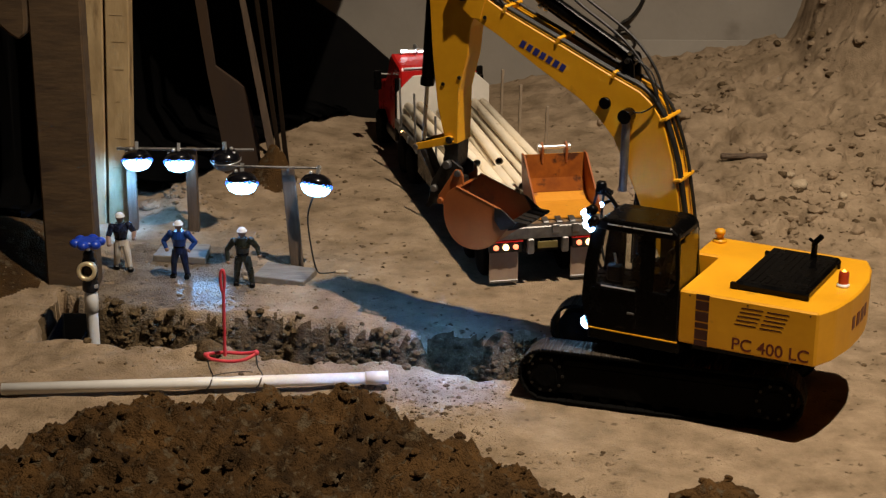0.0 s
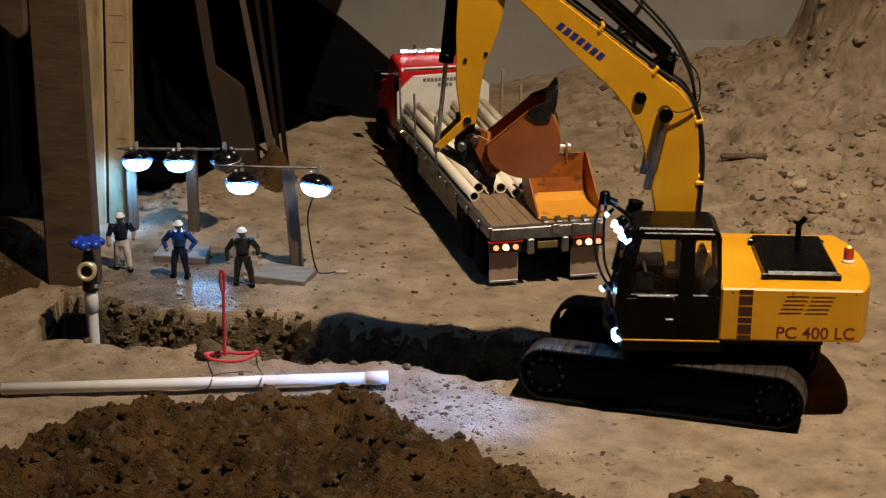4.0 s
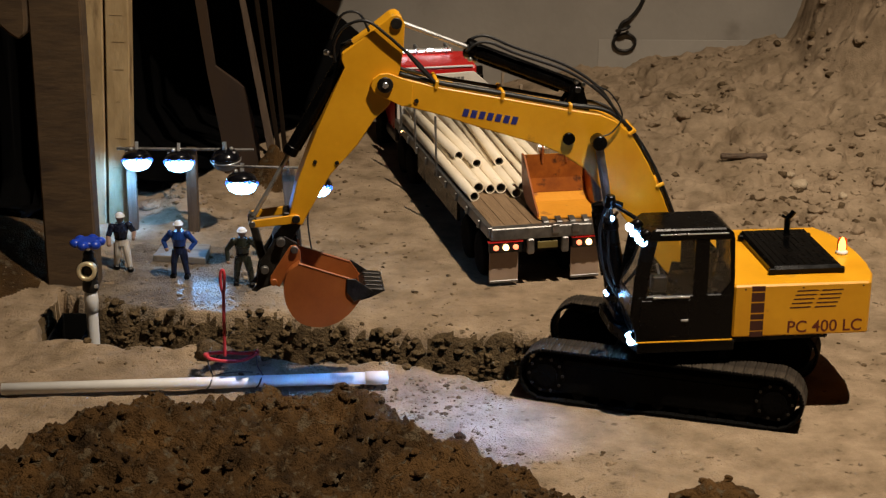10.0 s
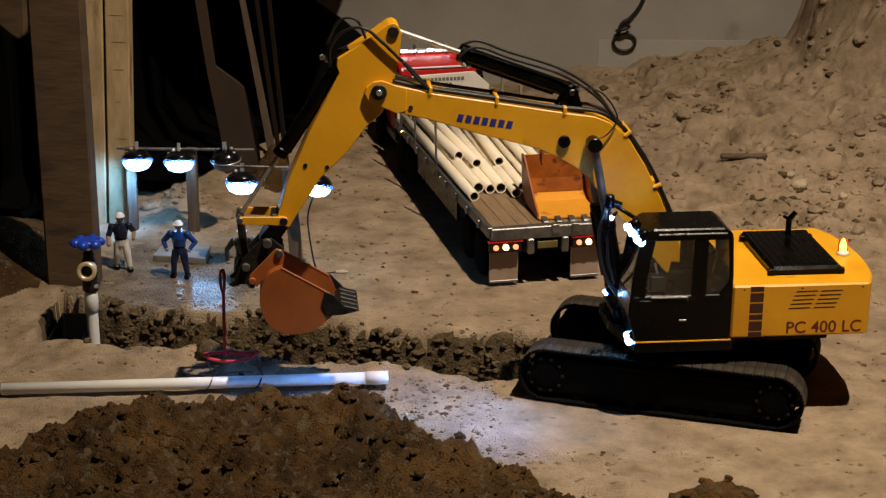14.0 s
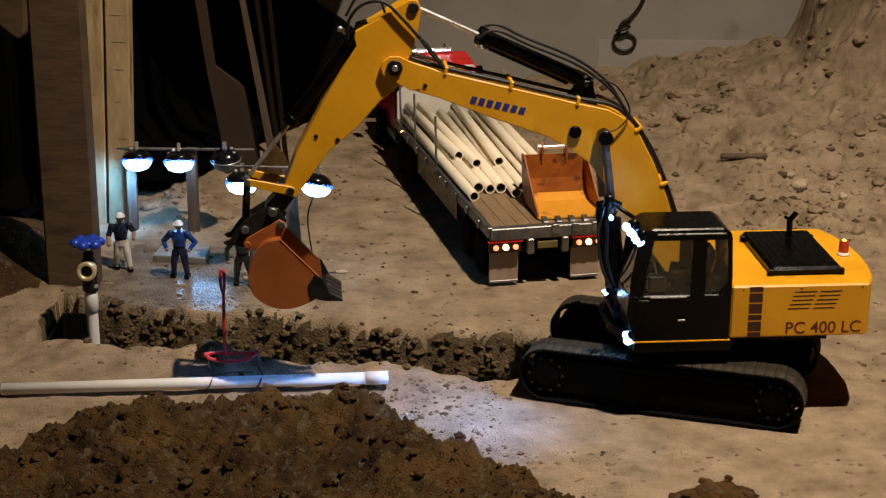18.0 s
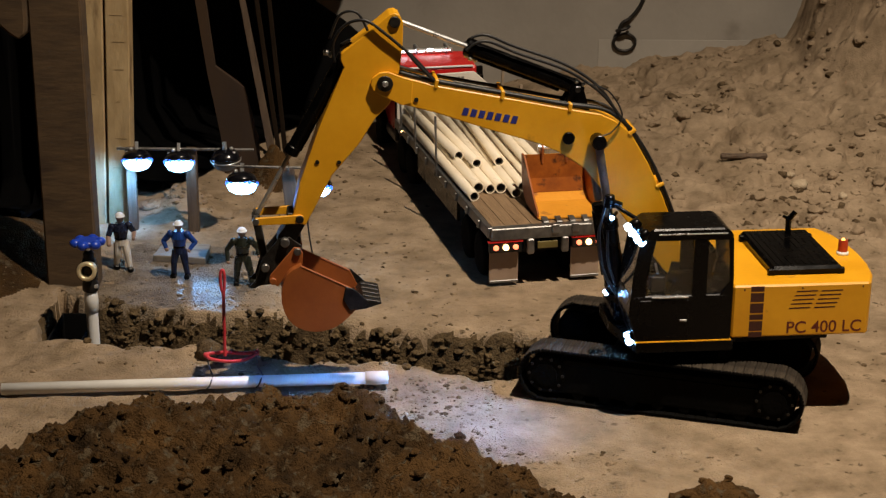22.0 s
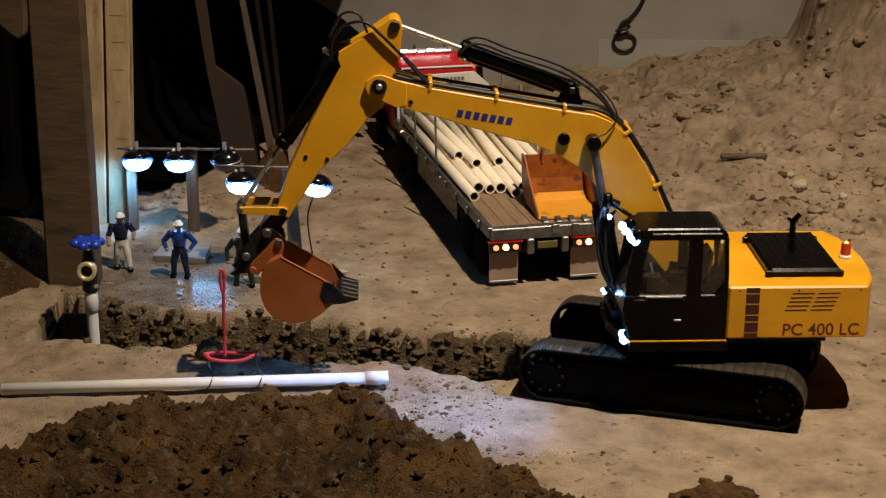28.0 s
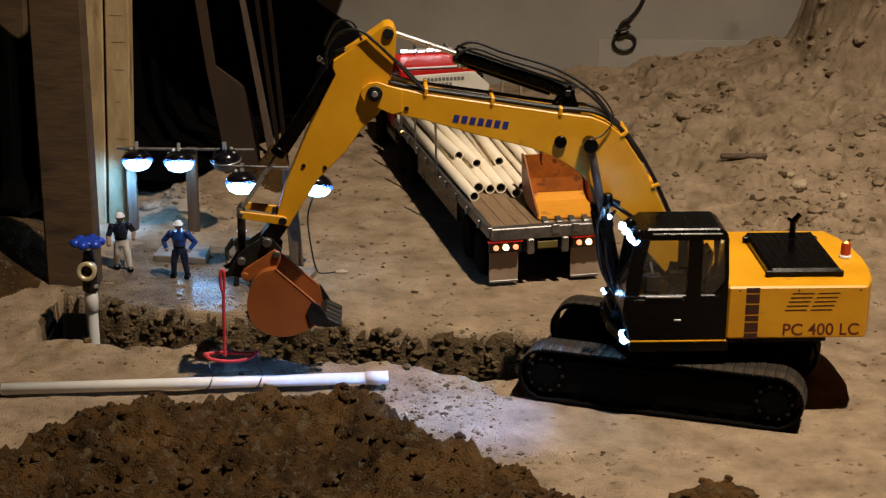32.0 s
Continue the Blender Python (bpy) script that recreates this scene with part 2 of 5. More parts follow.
def tube(points, r, seg=8, bm=None):
    """A hose through points, smoothed."""
    P = [Vector(p) for p in points]
    path = []
    for i in range(len(P) - 1):
        a, b_, c, d = P[max(i - 1, 0)], P[i], P[i + 1], P[min(i + 2, len(P) - 1)]
        for k in range(6):
            t = k / 6
            path.append(0.5 * ((2 * b_) + (c - a) * t + (2 * a - 5 * b_ + 4 * c - d) * t * t + (3 * b_ - a - 3 * c + d) * t ** 3))
    path.append(P[-1])
    b = bm or bmesh.new()
    rings, ref = [], Vector((0.13, 0.97, 0.2))
    for i, p in enumerate(path):
        t = (path[min(i + 1, len(path) - 1)] - path[max(i - 1, 0)]).normalized()
        u = t.cross(ref).normalized()
        v = t.cross(u)
        rings.append([b.verts.new(p + r * (math.cos(2 * math.pi * k / seg) * u + math.sin(2 * math.pi * k / seg) * v)) for k in range(seg)])
    for s, e in zip(rings, rings[1:]):
        for k in range(seg):
            b.faces.new((s[k], s[(k + 1) % seg], e[(k + 1) % seg], e[k])).smooth = True
    b.faces.new(rings[0][::-1])
    b.faces.new(rings[-1])
    return b


def ball(c, r, sz=1.0, bm=None, sub=2):
    b = bmesh.new()
    bmesh.ops.create_icosphere(b, subdivisions=sub, radius=r, matrix=Matrix.Translation(c) @ Matrix.Diagonal((1, 1, sz, 1)))
    for f in b.faces:
        f.smooth = True
    return merged(bm, b)


def lathe(profile, seg=20, bm=None):
    """A turned shape about z from (radius, height) pairs."""
    b = bmesh.new()
    rings = [[b.verts.new((r * math.cos(2 * math.pi * i / seg), r * math.sin(2 * math.pi * i / seg), z)) for i in range(seg)] for r, z in profile]
    for s, e in zip(rings, rings[1:]):
        for i in range(seg):
            b.faces.new((s[i], s[(i + 1) % seg], e[(i + 1) % seg], e[i])).smooth = True
    b.faces.new(rings[0][::-1])
    b.faces.new(rings[-1])
    return merged(bm, b)


def writing(text, size, material, parent, m, name="lettering", depth=0.0006):
    cu = bpy.data.curves.new(name, "FONT")
    cu.body, cu.size, cu.extrude, cu.align_x, cu.align_y = text, size, depth, "CENTER", "CENTER"
    cu.offset = 0.012 * size
    tmp = bpy.data.objects.new(name, cu)
    scene.collection.objects.link(tmp)
    dg = bpy.context.evaluated_depsgraph_get()
    me = bpy.data.meshes.new_from_object(tmp.evaluated_get(dg))
    bpy.data.objects.remove(tmp)
    me.materials.clear()
    me.materials.append(material)
    ob = new(name, me)
    ob.parent = parent
    ob.matrix_basis = m
    return ob


# ---- terrain ----
RNG = np.random.RandomState(5)
LATTICE = RNG.rand(256, 256)


def vnoise(x, y, s):
    x, y = np.asarray(x) * s + 37.3, np.asarray(y) * s + 11.7
    xi, yi = np.floor(x).astype(int), np.floor(y).astype(int)
    fx, fy = x - xi, y - yi
    fx, fy = fx * fx * (3 - 2 * fx), fy * fy * (3 - 2 * fy)
    g = lambda a, b: LATTICE[a % 256, b % 256]
    return (g(xi, yi) * (1 - fx) + g(xi + 1, yi) * fx) * (1 - fy) + (g(xi, yi + 1) * (1 - fx) + g(xi + 1, yi + 1) * fx) * fy - 0.5


def fbm(x, y, s, octaves=4, gain=0.5):
    v, a = 0, 1.0
    for k in range(octaves):
        v = v + a * vnoise(x + 3.1 * k, y - 1.7 * k, s * 2.03 ** k)
        a *= gain
    return v


def step(a, b, v):
    t = np.clip((v - a) / (b - a), 0, 1)
    return t * t * (3 - 2 * t)


def trench_inside(x, y):
    """Signed depth inside the trench outline, positive inside, in metres."""
    mid = 0.0925 - 0.217 * (x + 0.2)
    half = 0.085 + 0.018 * fbm(x, y, 16, 3) + 0.005 * fbm(x, y, 45, 2, 0.5)
    across = half - np.abs(y - mid + 0.012 * fbm(x, y, 9, 2))
    along = np.minimum(x + 0.935, -0.17 - x)
    return np.minimum(across, along + 0.01 * fbm(x, y, 22, 2))


def height(x, y):
    x, y = np.asarray(x, float), np.asarray(y, float)
    z = 0.010 * fbm(x, y, 5, 3) + 0.005 * fbm(x, y, 28, 3, 0.6)
    flat = step(0.30, 0.16, np.abs(x - 0.0)) * step(0.3, 0.18, np.abs(y + 0.0))
    flat = np.maximum(flat, step(0.2, 0.12, np.abs(x + 0.15 + 0.24 * (y - 0.41))) * step(0.25, 0.4, y) * step(1.75, 1.5, y))
    z = z * (1 - 0.75 * flat)
    # bank that climbs to the back wall, higher to one side
    climb = 0.02 + 0.205 * step(-0.25, 1.0, x)
    z = z + climb * step(0.55, 1.95, y) * (1 - step(-0.1, -0.3, x) * 0.4)
    pile = step(0.47, 0.60 + 0.50 * step(1.64, 1.2, y), x + 0.05 * fbm(x, y, 6, 3)) * step(1.0, 1.66, y)
    z = z + 0.30 * pile + pile * (0.05 * fbm(x, y, 12, 4, 0.65) - 0.03 * step(0.05, 0.25, fbm(x, y, 17, 2)))
    rough = step(0.05, 0.35, x + 0.25 * (y - 0.6)) * step(0.35, 0.8, y)
    z = z + rough * (0.022 * fbm(x, y, 9, 4, 0.6) + 0.014 * np.abs(fbm(x, y, 38, 3)) - 0.016 * step(0.12, 0.3, fbm(x, y, 26, 2)))
    # loose heaps on the other side
    z = z + 0.05 * step(-0.45, -0.75, x) * step(0.95, 1.5, y)
    z = z + 0.062 * np.exp(-((x + 1.10) ** 2 / 0.018 + (y - 0.54) ** 2 / 0.02)) + 0.05 * np.exp(-((x + 0.80) ** 2 / 0.0022 + (y - 0.80) ** 2 / 0.003))
    z = z + 0.062 * np.exp(-((x + 0.650) ** 2 / 0.0022 + (y - 0.965) ** 2 / 0.0016)) * (1 + 0.8 * fbm(x, y, 30, 3))
    t = trench_inside(x, y)
    z = z - 0.105 * step(0.0, 0.030, t) + 0.010 * step(-0.05, -0.005, t) * step(0.03, 0.0, t) * (0.4 + 1.2 * fbm(x, y, 20, 3))
    z = z + step(0.0, 0.02, t) * (0.018 * fbm(x, y, 48, 3, 0.6) + 0.010 * fbm(x, y, 130, 2))
    z = z - 0.16 * step(0.046, 0.036, np.maximum(np.abs(x + 0.9), np.abs(y - 0.2535) * 0.345) * 1.35 + 0.020 * fbm(x, y, 26, 3, 0.6))
    return z


def sheet(name, xs, ys, fn, mats, pick=None):
    X, Y = np.meshgrid(xs, ys)
    Z = fn(X, Y)
    nx, ny = len(xs), len(ys)
    idx = np.arange(nx * ny).reshape(ny, nx)
    quads = np.stack([idx[:-1, :-1], idx[:-1, 1:], idx[1:, 1:], idx[1:, :-1]], -1).reshape(-1, 4)
    me = bpy.data.meshes.new(name)
    me.vertices.add(nx * ny)
    me.vertices.foreach_set("co", np.stack([X, Y, Z], -1).astype(np.float32).ravel())
    me.loops.add(quads.size)
    me.loops.foreach_set("vertex_index", quads.ravel().astype(np.int32))
    me.polygons.add(len(quads))
    me.polygons.foreach_set("loop_start", np.arange(0, quads.size, 4, dtype=np.int32))
    if pick is not None:
        cx, cy = X.ravel()[quads].mean(1), Y.ravel()[quads].mean(1)
        me.polygons.foreach_set("material_index", pick(cx, cy).astype(np.int32))
    me.update(calc_edges=True)
    me.polygons.foreach_set("use_smooth", np.ones(len(quads), bool))
    for m in mats:
        me.materials.append(m)
    return new(name, me)


def spaced(a, b, c, d, fine, coarse):
    return np.concatenate([np.arange(a, b, coarse), np.arange(b, c, fine), np.arange(c, d + 1e-6, coarse)])


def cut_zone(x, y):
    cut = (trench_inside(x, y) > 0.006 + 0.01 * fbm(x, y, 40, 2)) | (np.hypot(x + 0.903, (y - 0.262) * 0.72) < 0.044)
    # Shade on the left mound is put in with the dark heap soil.
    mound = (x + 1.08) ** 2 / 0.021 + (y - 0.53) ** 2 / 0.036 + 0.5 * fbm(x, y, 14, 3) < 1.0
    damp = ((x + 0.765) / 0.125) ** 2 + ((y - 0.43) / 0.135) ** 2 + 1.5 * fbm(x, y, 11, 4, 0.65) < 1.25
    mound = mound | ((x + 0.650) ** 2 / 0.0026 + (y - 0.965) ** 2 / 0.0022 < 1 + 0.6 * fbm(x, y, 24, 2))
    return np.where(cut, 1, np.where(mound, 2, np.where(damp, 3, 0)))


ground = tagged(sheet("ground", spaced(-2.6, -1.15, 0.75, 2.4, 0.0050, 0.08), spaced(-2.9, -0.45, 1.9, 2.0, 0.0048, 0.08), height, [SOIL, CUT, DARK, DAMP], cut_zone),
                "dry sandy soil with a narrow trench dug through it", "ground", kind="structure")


def heap(x, y):
    x, y = np.asarray(x, float), np.asarray(y, float)
    back = -0.066 - 1.05 * np.maximum(0, x + 0.44) - 0.8 * np.maximum(0, -0.74 - x) + 0.02 * fbm(x, y, 14, 3)
    d = back - y
    tall = 0.046 * step(-1.02, -0.66, x) * (1 - 0.35 * step(-0.35, -0.1, x)) + 0.006
    base = tall * step(0.0, 0.16, d) + 0.014 * step(0.0, 0.03, d)
    n = 0.030 * fbm(x, y, 15, 3, 0.6) + 0.020 * np.abs(fbm(x, y, 36, 3, 0.7)) + 0.011 * fbm(x, y, 110, 3, 0.7)
    z = base + n * step(0.0, 0.035, d) - 0.012
    small = 0.040 * np.exp(-((x - 0.01) ** 2 / 0.0036 + (y + 0.385) ** 2 / 0.0028)) * (0.8 + 0.8 * fbm(x, y, 34, 3))
    return -0.03 + (z + 0.03) * step(-0.004, 0.014, d) + np.maximum(small - 0.004, 0) * np.where(d > 0, 1, 1) + np.where((d <= 0) & (small > 0.004), 0.03, 0)


dark_heap = tagged(sheet("soil_heap", np.arange(-1.15, 0.16, 0.005), np.arange(-0.62, 0.0, 0.005), heap, [DARK]), "heap of loose dark damp excavated soil", "soil heap", kind="stuff")


def lump_shapes(sub_level, count, seed):
    """Broken lumps of unit size: balls pushed in and out by coarse and fine noise, with flat broken sides."""
    b = bmesh.new()
    bmesh.ops.create_icosphere(b, subdivisions=sub_level, radius=1)
    v0 = [v.co.copy() for v in b.verts]
    faces = np.array([[v.index for v in f.verts] for f in b.faces])
    b.free()
    rng, shapes = np.random.RandomState(seed), []
    for k in range(count):
        o = Vector((7.3 * k, 2.1 * k, 5.7 * k))
        cuts = [(Vector(rng.normal(size=3)).normalized(), 0.55 + 0.3 * rng.rand()) for _ in range(5)]
        pts = []
        for v in v0:
            w = v * (1 + 0.42 * noise.noise(v * 1.1 + o) + 0.26 * noise.noise(v * 2.7 + o) + 0.13 * noise.noise(v * 6 + o))
            for n, d in cuts:
                over = w.dot(n) - d
                if over > 0:
                    w = w - n * over * 0.85
            pts.append(w[:])
        shapes.append(np.array(pts))
    return shapes, faces


FINE, ROUGH = lump_shapes(1, 10, 3), lump_shapes(3, 14, 4)


def clods(name, spots, label, material, large=0.0042):
    """Loose lumps joined into one sheet of stuff: spots are x, y, z, radius."""
    V, F, count, rng = [], [], 0, np.random.RandomState(3)
    for x, y, z, r in spots:
        shapes, faces = ROUGH if r > large else FINE
        turn = Euler(rng.rand(3) * 6.28).to_matrix()
        v = shapes[rng.randint(len(shapes))] @ np.array(turn) * r * np.array([1, 0.7 + 0.5 * rng.rand(), 0.55 + 0.3 * rng.rand()])
        V.append(v + [x, y, z + 0.05 * r])
        F.append(faces + count)
        count += len(v)
    me = bpy.data.meshes.new(name)
    me.from_pydata(np.concatenate(V).tolist(), [], np.concatenate(F).tolist())
    me.polygons.foreach_set("use_smooth", np.ones(len(me.polygons), bool))
    me.materials.append(material)
    return tagged(new(name, me), label, "soil", kind="stuff")


def scatter(n, x0, x1, y0, y1, fn, r0, r1, keep, seed):
    rng = np.random.RandomState(seed)
    out = []
    while len(out) < n:
        x, y = x0 + (x1 - x0) * rng.rand(), y0 + (y1 - y0) * rng.rand()
        if keep(x, y, rng):
            out.append((x, y, float(fn(x, y)), r0 + (r1 - r0) * rng.rand() ** 5))
    return out


def on_bank(x, y, rng):
    return (x > 0.02 + 0.25 * max(0, 0.9 - y)) and vnoise(x, y, 9) + 0.25 * rng.rand() > 0.12


def open_ground(x, y, rng):
    return trench_inside(x, y) < -0.005 and not (abs(x) < 0.24 and abs(y) < 0.22) and not (abs(x + 0.15 + 0.24 * (y - 0.41)) < 0.15 and y > 0.3)


clods("bank_clods", scatter(900, -0.05, 0.95, 0.45, 1.75, height, 0.002, 0.016, on_bank, 1), "loose crumbling clods on the soil bank", SOIL)
# Darker clods paint in the shaded pits of the bank.
clods("dark_bank_clods", scatter(420, -0.02, 1.05, 0.5, 1.75, height, 0.0015, 0.0115, on_bank, 21), "dark clods scattered over the soil bank, pit shade put into their colour", CLOD)
clods("ground_crumbs", scatter(2400, -1.05, 0.5, -0.3, 1.4, height, 0.0010, 0.0055, open_ground, 2), "small crumbs of soil and gravel strewn over the ground", SOIL)
clods("dark_ground_crumbs", scatter(1100, -0.80, 0.50, 0.02, 1.25, height, 0.0010, 0.0052, open_ground, 41), "dark crumbs of soil trodden into the ground", CLOD)
clods("gravel_crumbs", scatter(900, -0.44, 0.05, -0.26, 0.02, height, 0.0008, 0.0042, open_ground, 12), "fine pale gravel crumbs strewn before the tracks", SOIL)
clods("dark_gravel", scatter(420, -0.44, -0.10, -0.24, 0.0, height, 0.0010, 0.0048, open_ground, 13), "dark crumbs and grit strewn before the tracks", CLOD)
clods("trench_edge_grit", scatter(260, -0.80, -0.62, 0.28, 0.40, height, 0.0012, 0.0048, open_ground, 31), "pale grit along the trench edge", SOIL)
clods("loose_lumps", scatter(46, -0.87, -0.76, 0.76, 0.86, height, 0.005, 0.018, lambda x, y, r: True, 14), "pile of rough brown soil lumps behind the gantry", SOIL)
clods("heap_clods", scatter(1900, -1.0, 0.05, -0.45, -0.01, heap, 0.0010, 0.0090, lambda x, y, r: heap(x, y) > 0.008, 4), "dark crumbly clods on the heap", DARK)
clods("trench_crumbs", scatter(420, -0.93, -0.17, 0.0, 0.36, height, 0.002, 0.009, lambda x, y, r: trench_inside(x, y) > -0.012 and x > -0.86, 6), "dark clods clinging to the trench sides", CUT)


def wall_spots(n, seed):
    """Lumps sticking out of the trench's far side."""
    rng = np.random.RandomState(seed)
    out = []
    for k in range(n):
        x = -0.855 + 0.675 * rng.rand()
        y = 0.0925 - 0.217 * (x + 0.2) + 0.03
        while trench_inside(x, y) > 0.012 and y < 0.5:
            y += 0.002
        d = rng.rand()
        out.append((x, y + 0.010 - 0.024 * d, -0.004 - 0.085 * d, 0.0018 + 0.0075 * rng.rand() ** 3))
    return out


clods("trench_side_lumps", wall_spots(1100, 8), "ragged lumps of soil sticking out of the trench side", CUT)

# ---- room ----
tagged(part("wall_north", box(-2.6, 2.4, 1.8, 1.9, -0.2, 3.30), PLASTER), "grey plastered back wall", "wall", kind="structure")
# Unseen walls and ceiling, coloured dark to keep bounce light out of the shadows.
tagged(part("wall_south", box(-2.6, 2.4, -3.0, -2.9, -0.2, 3.30), GLOOM), "unseen dark wall added to close the room, bounce kept low", "wall", kind="structure")
tagged(part("wall_west", box(-2.7, -2.6, -2.9, 1.9, -0.2, 3.30), GLOOM), "unseen dark wall added to close the room, bounce kept low", "wall", kind="structure")
tagged(part("wall_east", box(2.4, 2.5, -2.9, 1.9, -0.2, 3.30), GLOOM), "unseen dark wall added to close the room, bounce kept low", "wall", kind="structure")
tagged(part("ceiling", box(-2.6, 2.4, -2.9, 1.9, 3.30, 3.40), GLOOM), "unseen dark ceiling added to close the room, bounce kept low", "ceiling", kind="structure")


# ---- excavator ----
SWING = [(0, -28.1), (0.5, -19.8), (1, -7.9), (1.5, 2.9), (2, 6.6), (2.5, 5.7), (3, 0.8), (3.5, -3.1), (5.5, 2.8), (6.5, 6.4), (10.5, 6.8), (12, 6.6), (12.5, 5.7),
         (17.5, 5.8), (18, 5.0), (18.5, 3.0), (19, 1.8), (20, 1.8), (20.5, 3.2), (21, 7.6), (21.5, 9.1), (22, 6.0), (22.5, 2.3), (23, 2.0), (25.5, 2.5), (32, 2.5)]
RAISE = [(0, -15.7), (0.5, -19.4), (1, -20.5), (1.5, -26.6), (2, -29.4), (3.5, -29.5), (5.5, -18.5), (6, -14.3), (6.5, -11.6), (7, -9.6), (8, -6.4), (9, -5.2), (9.5, -3.7),
         (10, -2.8), (10.5, -2.2), (12, -1.3), (16.5, -1.1), (17, -2.6), (17.5, -4.9), (18, -5.6), (19.5, -5.4), (20, -4.8), (20.5, -3.6), (21, -3.0), (23.5, -2.7),
         (25, -1.7), (29.5, -1.4), (30.5, -0.5), (32, -0.2)]
REACH = [(0, 46.3), (0.5, 46.9), (1, 63.9), (1.5, 64.8), (2, 60.7), (2.5, 59.8), (3.5, 59.2), (5.5, 19.7), (7, 18.1), (8, 7.9), (8.5, 6.1), (9, 5.5), (10.5, 5.2), (11, 2.7),
         (11.5, 0.8), (14.5, 0.9), (18, 1.6), (18.5, 4.7), (19, 6.8), (21, 7.5), (21.5, 7.4), (22, 6.9), (22.5, 5.5), (23, 1.8), (23.5, 0.3), (32, 0.8)]
CURL = [(0, -23.6), (0.5, -5.8), (1, 20.0), (1.5, 43.1), (2, 47.5), (2.5, 55.7), (3, 55.4), (3.5, 53.8), (5.5, -14.1), (6, -15.8), (6.5, -14.7), (8, -13.8), (8.5, -1.3), (9, 3.9),
        (12, 4.0), (13.5, 3.3), (14, -4.8), (14.5, -5.8), (16.5, -26.2), (17, -26.5), (17.5, -25.3), (18, -16.7), (18.5, -4.4), (19, -3.7), (21.5, -5.0), (25.5, -4.6),
        (27.5, -3.0), (31, -3.4), (31.5, -12.8), (32, -17.5)]


def glide(keys, t):
    """Monotone cubic through the keys."""
    n = len(keys)
    i = max(k for k in range(n - 1) if keys[k][0] <= t)
    slope = lambda k: (keys[k + 1][1] - keys[k][1]) / (keys[k + 1][0] - keys[k][0])

    def tangent(k):
        if k == 0 or k == n - 1:
            return slope(0) if k == 0 else slope(n - 2)
        a, b = slope(k - 1), slope(k)
        return 0 if a * b <= 0 else 2 * a * b / (a + b)
    h = keys[i + 1][0] - keys[i][0]
    s = (t - keys[i][0]) / h
    return (keys[i][1] * (1 + 2 * s) * (1 - s) ** 2 + keys[i + 1][1] * s * s * (3 - 2 * s) + h * (tangent(i) * s * (1 - s) ** 2 - tangent(i + 1) * s * s * (1 - s)))


FOOT = Vector((0.0016, 0.018, 0.1755))   # boom foot pin, on the house
ARM_PIN = Vector((-0.4160, 0, 0.2468))   # on the boom
TIP_PIN = Vector((-0.1489, 0, -0.2045))  # on the arm
LINK_PIN = Vector((-0.1265, 0, -0.174))  # on the arm
LUG = Vector((-0.0262, 0, -0.0355))      # second pin of the coupler, on the bucket
BOOM_LIFT = Vector((-0.131, 0, 0.180))   # on the boom
LIFT_BASE = Vector((-0.079, 0, 0.130))   # on the house
ARM_CYL = Vector((-0.160, 0, 0.244))     # on the boom
ARM_TOP = Vector((0.019, 0, 0.078))      # on the arm
DIG_CYL = Vector((-0.046, 0, 0.040))     # on the arm
BAR_A, BAR_B = 0.058, 0.066              # the two bars of the bucket linkage


def tilt(a):
    return Matrix.Rotation(radians(-a), 4, "Y")


def chain(t):
    """Poses of the house, boom, arm and bucket at t, in the machine's space."""
    h = Matrix.Rotation(radians(glide(SWING, t)), 4, "Z")
    b = h @ Matrix.Translation(FOOT) @ tilt(glide(RAISE, t))
    a = b @ Matrix.Translation(ARM_PIN) @ tilt(glide(REACH, t))
    k = a @ Matrix.Translation(TIP_PIN) @ tilt(glide(CURL, t))
    return h, b, a, k


def knee(t):
    """The joint of the bucket linkage, in the arm's space."""
    p = TIP_PIN + (tilt(glide(CURL, t)) @ LUG)
    d = p - LINK_PIN
    dist = min(d.length, BAR_A + BAR_B - 1e-4)
    u = d.normalized()
    along = (BAR_A ** 2 - BAR_B ** 2 + dist ** 2) / (2 * dist)
    side = math.sqrt(max(BAR_A ** 2 - along ** 2, 0))
    c = [LINK_PIN + u * along + s * side * Vector((-u.z, 0, u.x)) for s in (1, -1)]
    return min(c, key=lambda v: v.x), p


def aimed(base, p, q, y=0.0):
    """Pose at p whose +x points to q, both in the plane of base's space."""
    d = q - p
    return base @ Matrix.Translation((p.x, y, p.z)) @ Matrix.Rotation(-math.atan2(d.z, d.x), 4, "Y")


excavator = thing("excavator", "yellow and black toy crawler excavator with a rust-orange bucket", "excavator")

# undercarriage
UNDER = Matrix.Rotation(radians(-17.4), 4, "Z")
R_TRACK, X0, X1 = 0.036, -0.155, 0.155


def track_path(n):
    """Places and slopes of n shoes round one track."""
    straight, arc = X1 - X0, math.pi * R_TRACK
    total = 2 * straight + 2 * arc
    for k in range(n):
        s = total * k / n
        if s < straight:
            yield X0 + s, 0.0035 + 2 * R_TRACK, 0
        elif s < straight + arc:
            a = (s - straight) / R_TRACK
            yield X1 + R_TRACK * math.sin(a), 0.0035 + R_TRACK + R_TRACK * math.cos(a), a
        elif s < 2 * straight + arc:
            yield X1 - (s - straight - arc), 0.0035, math.pi
        else:
            a = (s - 2 * straight - arc) / R_TRACK
            yield X0 - R_TRACK * math.sin(a), 0.0035 + R_TRACK - R_TRACK * math.cos(a), math.pi + a


